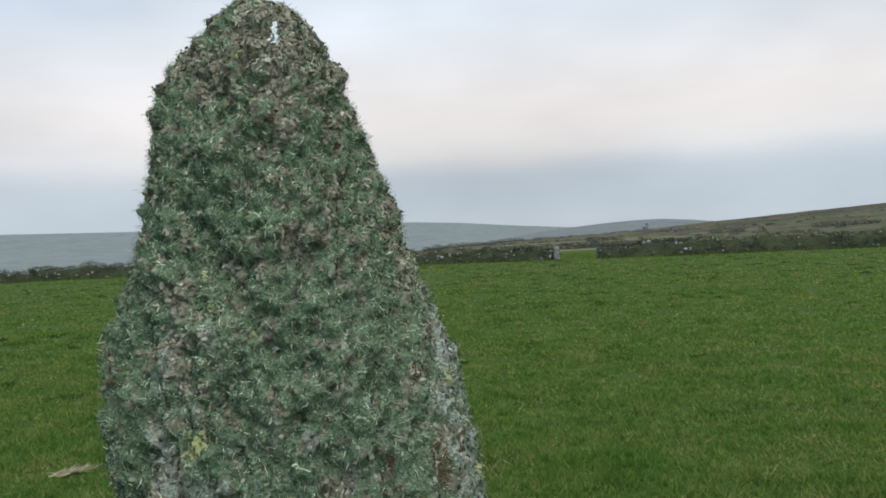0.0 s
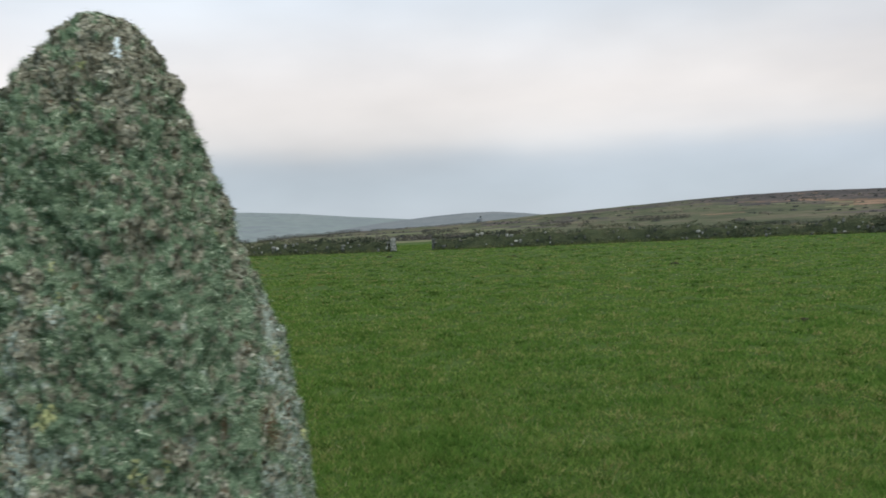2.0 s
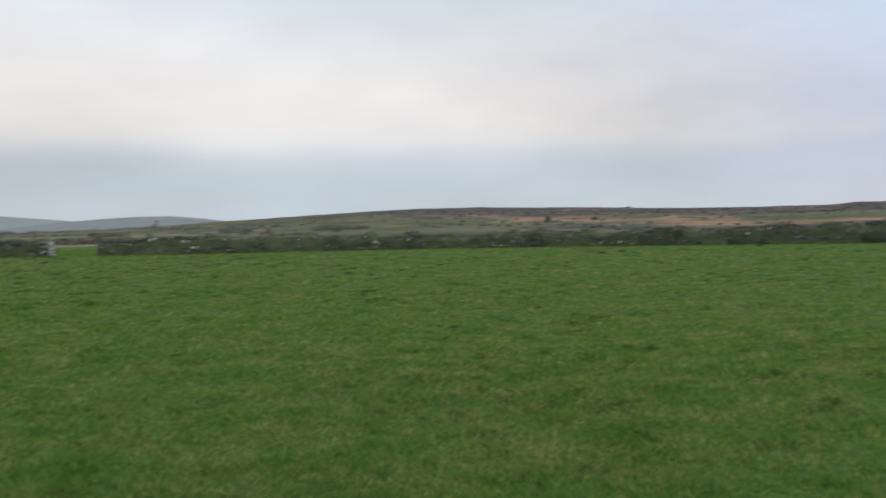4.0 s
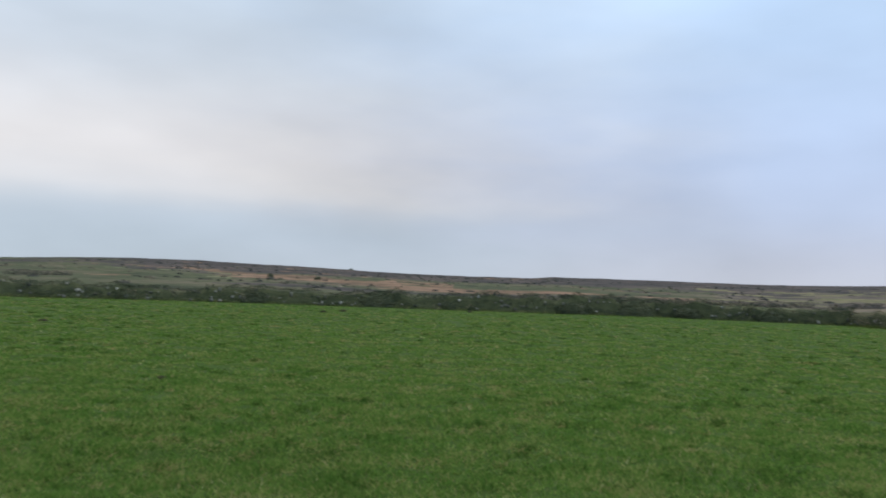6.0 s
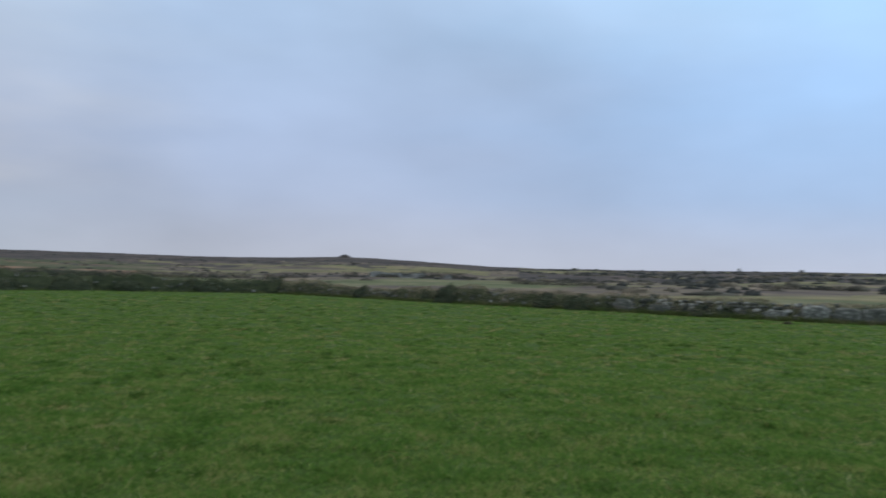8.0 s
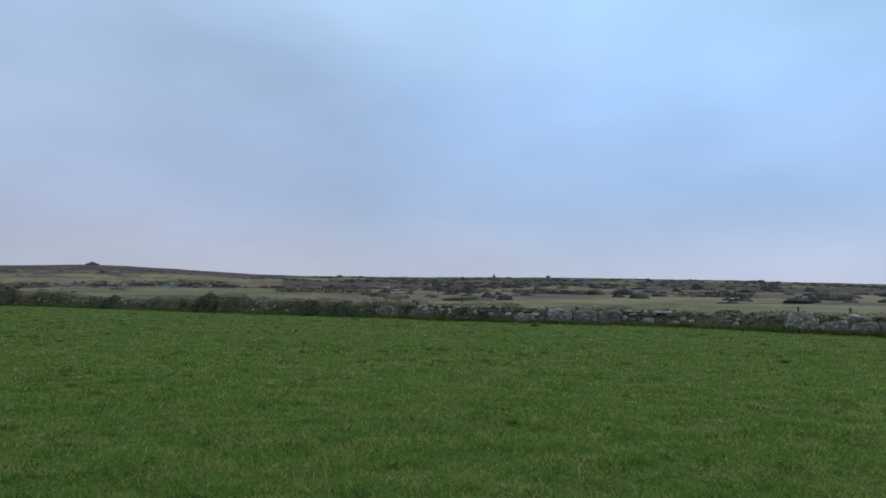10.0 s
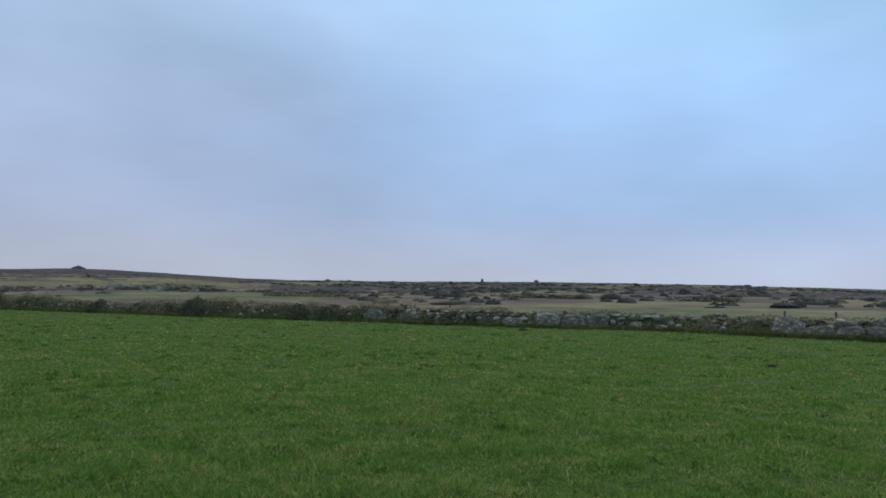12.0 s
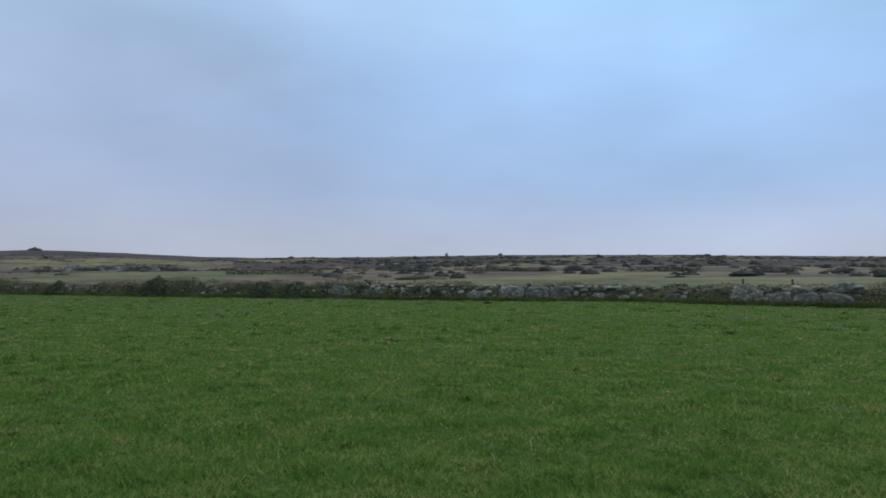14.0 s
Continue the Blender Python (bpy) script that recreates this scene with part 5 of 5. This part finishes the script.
# ---------------------------------------------------------------- grass
def build_grass():
    rng = np.random.default_rng(11)

    def scatter(n_target, r_lo, r_hi, az_lo, az_hi, power, beyond=False):
        """Random ground places; density falls with distance by the power."""
        q = rng.uniform(0, 1, n_target)
        e = 2 - power
        r = r_lo * (r_hi / r_lo) ** q if abs(e) < 1e-6 else (r_lo ** e + q * (r_hi ** e - r_lo ** e)) ** (1 / e)
        a = np.radians(rng.uniform(az_lo, az_hi, n_target))
        x, y = r * np.sin(a), r * np.cos(a)
        ok = (r > field_edge(a) + 0.5) if beyond else (r < field_edge(a) - 0.5)
        return x[ok], y[ok], r[ok]

    xs, ys, rs = [], [], []
    for args in ((46000, 3.0, 13.0, -34, 142, 1.7), (50000, 13.0, 92.0, -34, 142, 2.2), (13000, 0.4, 3.2, -180, 180, 0.3), (9000, 3.2, 40.0, 142, 326, 1.7), (3000, 66.0, 92.0, 4, 16, 1.0, True)):
        x, y, r = scatter(*args)
        xs.append(x), ys.append(y), rs.append(r)
    x, y, r = (np.concatenate(v) for v in (xs, ys, rs))
    k = 10
    X, Y, R = (np.repeat(v, k) for v in (x, y, r))
    n = len(X)
    spread = 0.030 + 0.0025 * R
    X, Y = X + rng.normal(0, 1, n) * spread, Y + rng.normal(0, 1, n) * spread
    ok = np.hypot(X - STONE_X, Y - STONE_Y) > 0.27
    X, Y, R = X[ok], Y[ok], R[ok]
    n = len(X)
    lush = fbm(X / 0.34, Y / 0.34, 0, 81, 3)
    h = (0.032 + 0.020 * smoothstep(0.40, 0.70, lush)) * rng.uniform(0.55, 1.4, n)
    w = np.maximum(0.0050, 0.00135 * R) * rng.uniform(0.6, 1.3, n)
    Z = height(X, Y) - 0.006
    a = rng.uniform(0, 2 * np.pi, n)
    lean = rng.uniform(0.2, 1.3, n)
    tip = np.stack([X + np.cos(a) * h * lean, Y + np.sin(a) * h * lean, Z + h], -1)
    b = rng.uniform(0, np.pi, n)
    sx, sy = np.cos(b) * w, np.sin(b) * w
    V = np.stack([np.stack([X - sx, Y - sy, Z], -1), np.stack([X + sx, Y + sy, Z], -1), tip], 1).reshape(-1, 3)
    F = np.arange(3 * n).reshape(-1, 3)
    up = rng.normal(size=(n, 3)) * np.array([0.42, 0.42, 0.15]) + np.array([0, 0, 1.0])
    tagged(link_mesh("grass", fast_mesh("grass", V, F, True, np.repeat(up, 3, 0)), M_BLADE), "short grazed green pasture grass with yellowed tufts", "grass", kind="stuff")
    # dry stems standing over the turf
    m = 40000
    xx, yy, rr = scatter(m, 3.0, 58.0, -34, 142, 1.45)
    keep = rng.uniform(0, 1, len(xx)) < 0.10 + 0.75 * smoothstep(0.50, 0.66, fbm(xx / 0.8, yy / 0.8, 0, 83))
    xx, yy, rr = xx[keep], yy[keep], rr[keep]
    m = len(xx)
    P = np.stack([xx, yy, height(xx, yy)], -1)
    way = rng.normal(size=(m, 3)) * np.array([0.45, 0.45, 0.2]) + np.array([0, 0, 0.9])
    way /= np.linalg.norm(way, axis=1)[:, None]
    V, F = ribbons(P, way, rng.uniform(0.035, 0.085, m), np.maximum(0.0026, rr * 0.00068), rng.normal(size=(m, 3)) * np.array([0.25, 0.25, 0.1]), rng)
    up = np.repeat(way * 0.5 + np.array([0, 0, 0.7]) + rng.normal(size=(m, 3)) * 0.2, 5, 0)
    tagged(link_mesh("dry_stems", fast_mesh("dry_stems", V, F, True, up), M_STRAW), "pale dry grass stems standing in the pasture", "dry grass", kind="stuff")

    def tufts(count, far, k, tall, thick, name, mat, label, seed):
        """Clumps of coarse grass, in drifts."""
        tx, ty, tr = scatter(count, 3.2, far, -34, 142, 1.4)
        keep = rng.uniform(0, 1, len(tx)) < 0.15 + 0.85 * smoothstep(0.48, 0.60, fbm(tx / 2.4, ty / 2.4, 0, seed, 2))
        tx, ty, tr = (np.repeat(v[keep], k) for v in (tx, ty, tr))
        m = len(tx)
        wide = np.repeat(rng.uniform(0.5, 1.7, m // k), k) * (0.045 + 0.0008 * tr)
        tx, ty = tx + rng.normal(0, 1, m) * wide * 1.5, ty + rng.normal(0, 1, m) * wide
        way = rng.normal(size=(m, 3)) * np.array([0.6, 0.6, 0.2]) + np.array([0, 0, 0.85])
        way /= np.linalg.norm(way, axis=1)[:, None]
        V, F = ribbons(np.stack([tx, ty, height(tx, ty) - 0.004], -1), way, rng.uniform(*tall, m), np.maximum(0.0045, tr * thick), rng.normal(size=(m, 3)) * np.array([0.5, 0.5, 0.15]), rng)
        up = way * 0.6 + np.array([0, 0, 0.6]) + rng.normal(size=(m, 3)) * 0.25
        tagged(link_mesh(name, fast_mesh(name, V, F, True, np.repeat(up, 5, 0)), mat), label, "grass", kind="stuff")

    tufts(3300, 70.0, 22, (0.035, 0.075), 0.0009, "matted_tufts", M_THATCH, "yellowed matted tufts in the grazed turf", 84)
    tufts(3000, 70.0, 26, (0.04, 0.095), 0.0012, "rank_tufts", M_RANK, "dark green rank tufts in the grazed turf", 85)


build_grass()


# ---------------------------------------------------------------- the moor's scrub
def build_scrub():
    """Rounded mounds of heather and gorse, in drifts, with a ragged skin of twigs."""
    rng = np.random.default_rng(17)
    n = 30000
    a = np.radians(rng.uniform(-8, 140, n))
    edge = field_edge(a)
    r = edge + 16 + (RIDGE_R - edge - 16) * rng.uniform(0, 1, n) ** 0.9
    x, y = r * np.sin(a), r * np.cos(a)
    deg, t = np.degrees(a), (r - edge) / (RIDGE_R - edge)
    kind = land_cover(x, y)
    drift = smoothstep(0.46, 0.62, fbm(x / 34, y / 34, 0, 91, 3))
    east = smoothstep(91, 99, deg)
    want = np.choose(kind, [0, 0.12, 0.03, 0.05, 0.30, 0.22, 0.03]) * (0.2 + 0.8 * drift) * np.where(deg < 60, 1.1, 0.5 + 1.1 * east) * smoothstep(0.05, 0.2, t)
    keep = rng.uniform(0, 1, n) < want
    x, y, r = x[keep], y[keep], r[keep]
    m = len(x)
    size = rng.uniform(0.35, 1.0, m) * (0.5 + 0.9 * fbm(x / 40, y / 40, 0, 92)) * (1 - 0.6 * smoothstep(0.80, 0.97, t[keep])) * (0.55 + 0.45 * east[keep])
    rings, seg = 4, 9
    el = np.linspace(-0.15, 0.46 * np.pi, rings)
    th = np.linspace(0, 2 * np.pi, seg, endpoint=False)
    T = np.concatenate([np.stack([np.cos(e) * np.cos(th + 0.3 * i), np.cos(e) * np.sin(th + 0.3 * i), np.full(seg, np.sin(e))], -1) for i, e in enumerate(el)] + [[[0, 0, 1.02]]])
    k = len(T)
    F = []
    for i in range(rings - 1):
        for j in range(seg):
            p, q = i * seg + j, i * seg + (j + 1) % seg
            F += [(p, q, q + seg), (p, q + seg, p + seg)]
    F += [((rings - 1) * seg + j, (rings - 1) * seg + (j + 1) % seg, k - 1) for j in range(seg)]
    turn = rng.uniform(0, np.pi, m)[:, None]
    shape = T[None] * (0.72 + 0.56 * rng.uniform(0, 1, (m, k)))[:, :, None]
    sx, sy, sz = rng.uniform(1.4, 3.6, (m, 1)) * size[:, None], rng.uniform(1.2, 2.4, (m, 1)) * size[:, None], rng.uniform(0.45, 1.15, (m, 1)) * size[:, None]
    X, Y, Z = shape[:, :, 0] * sx, shape[:, :, 1] * sy, shape[:, :, 2] * sz
    V = np.stack([X * np.cos(turn) - Y * np.sin(turn), X * np.sin(turn) + Y * np.cos(turn), Z], -1)
    foot = np.stack([x, y, height(x, y) - 0.08], -1)[:, None, :]
    F = (np.array(F)[None] + (np.arange(m) * k)[:, None, None]).reshape(-1, 3)
    patch = fbm(x / 22, y / 22, 0, 93, 3)
    tone = 0.16 + 1.5 * (patch - 0.44) + 0.12 * rng.normal(size=m) - 0.12 * drift[keep] + 0.15 * (kind[keep] == 1)
    C = (foot + V * rng.uniform(0.95, 1.12, (m, k, 1)))[:, 2 * seg:].reshape(-1, 3)
    V2, F2 = leaf_cloud(C, 0.17, rng, flat=0.5)
    V = (foot + V).reshape(-1, 3)
    me = fast_mesh("moor_scrub", np.concatenate([V, V2]), np.concatenate([F, F2 + len(V)]), True)
    set_values(me, tone=np.concatenate([np.repeat(tone, k), np.repeat(np.repeat(tone, k - 2 * seg), 4)]))
    tagged(link_mesh("moor_scrub", me, M_DRIFTS), "drifts of dark heather, gorse and pale grass on the moor", "scrub", kind="stuff")


M_DRIFTS = frond_material("moor_drifts", [(0.20, (0.042, 0.046, 0.044)), (0.42, (0.066, 0.066, 0.058)), (0.62, (0.105, 0.098, 0.072)), (0.82, (0.165, 0.142, 0.110)), (1.0, (0.255, 0.222, 0.175))])
build_scrub()
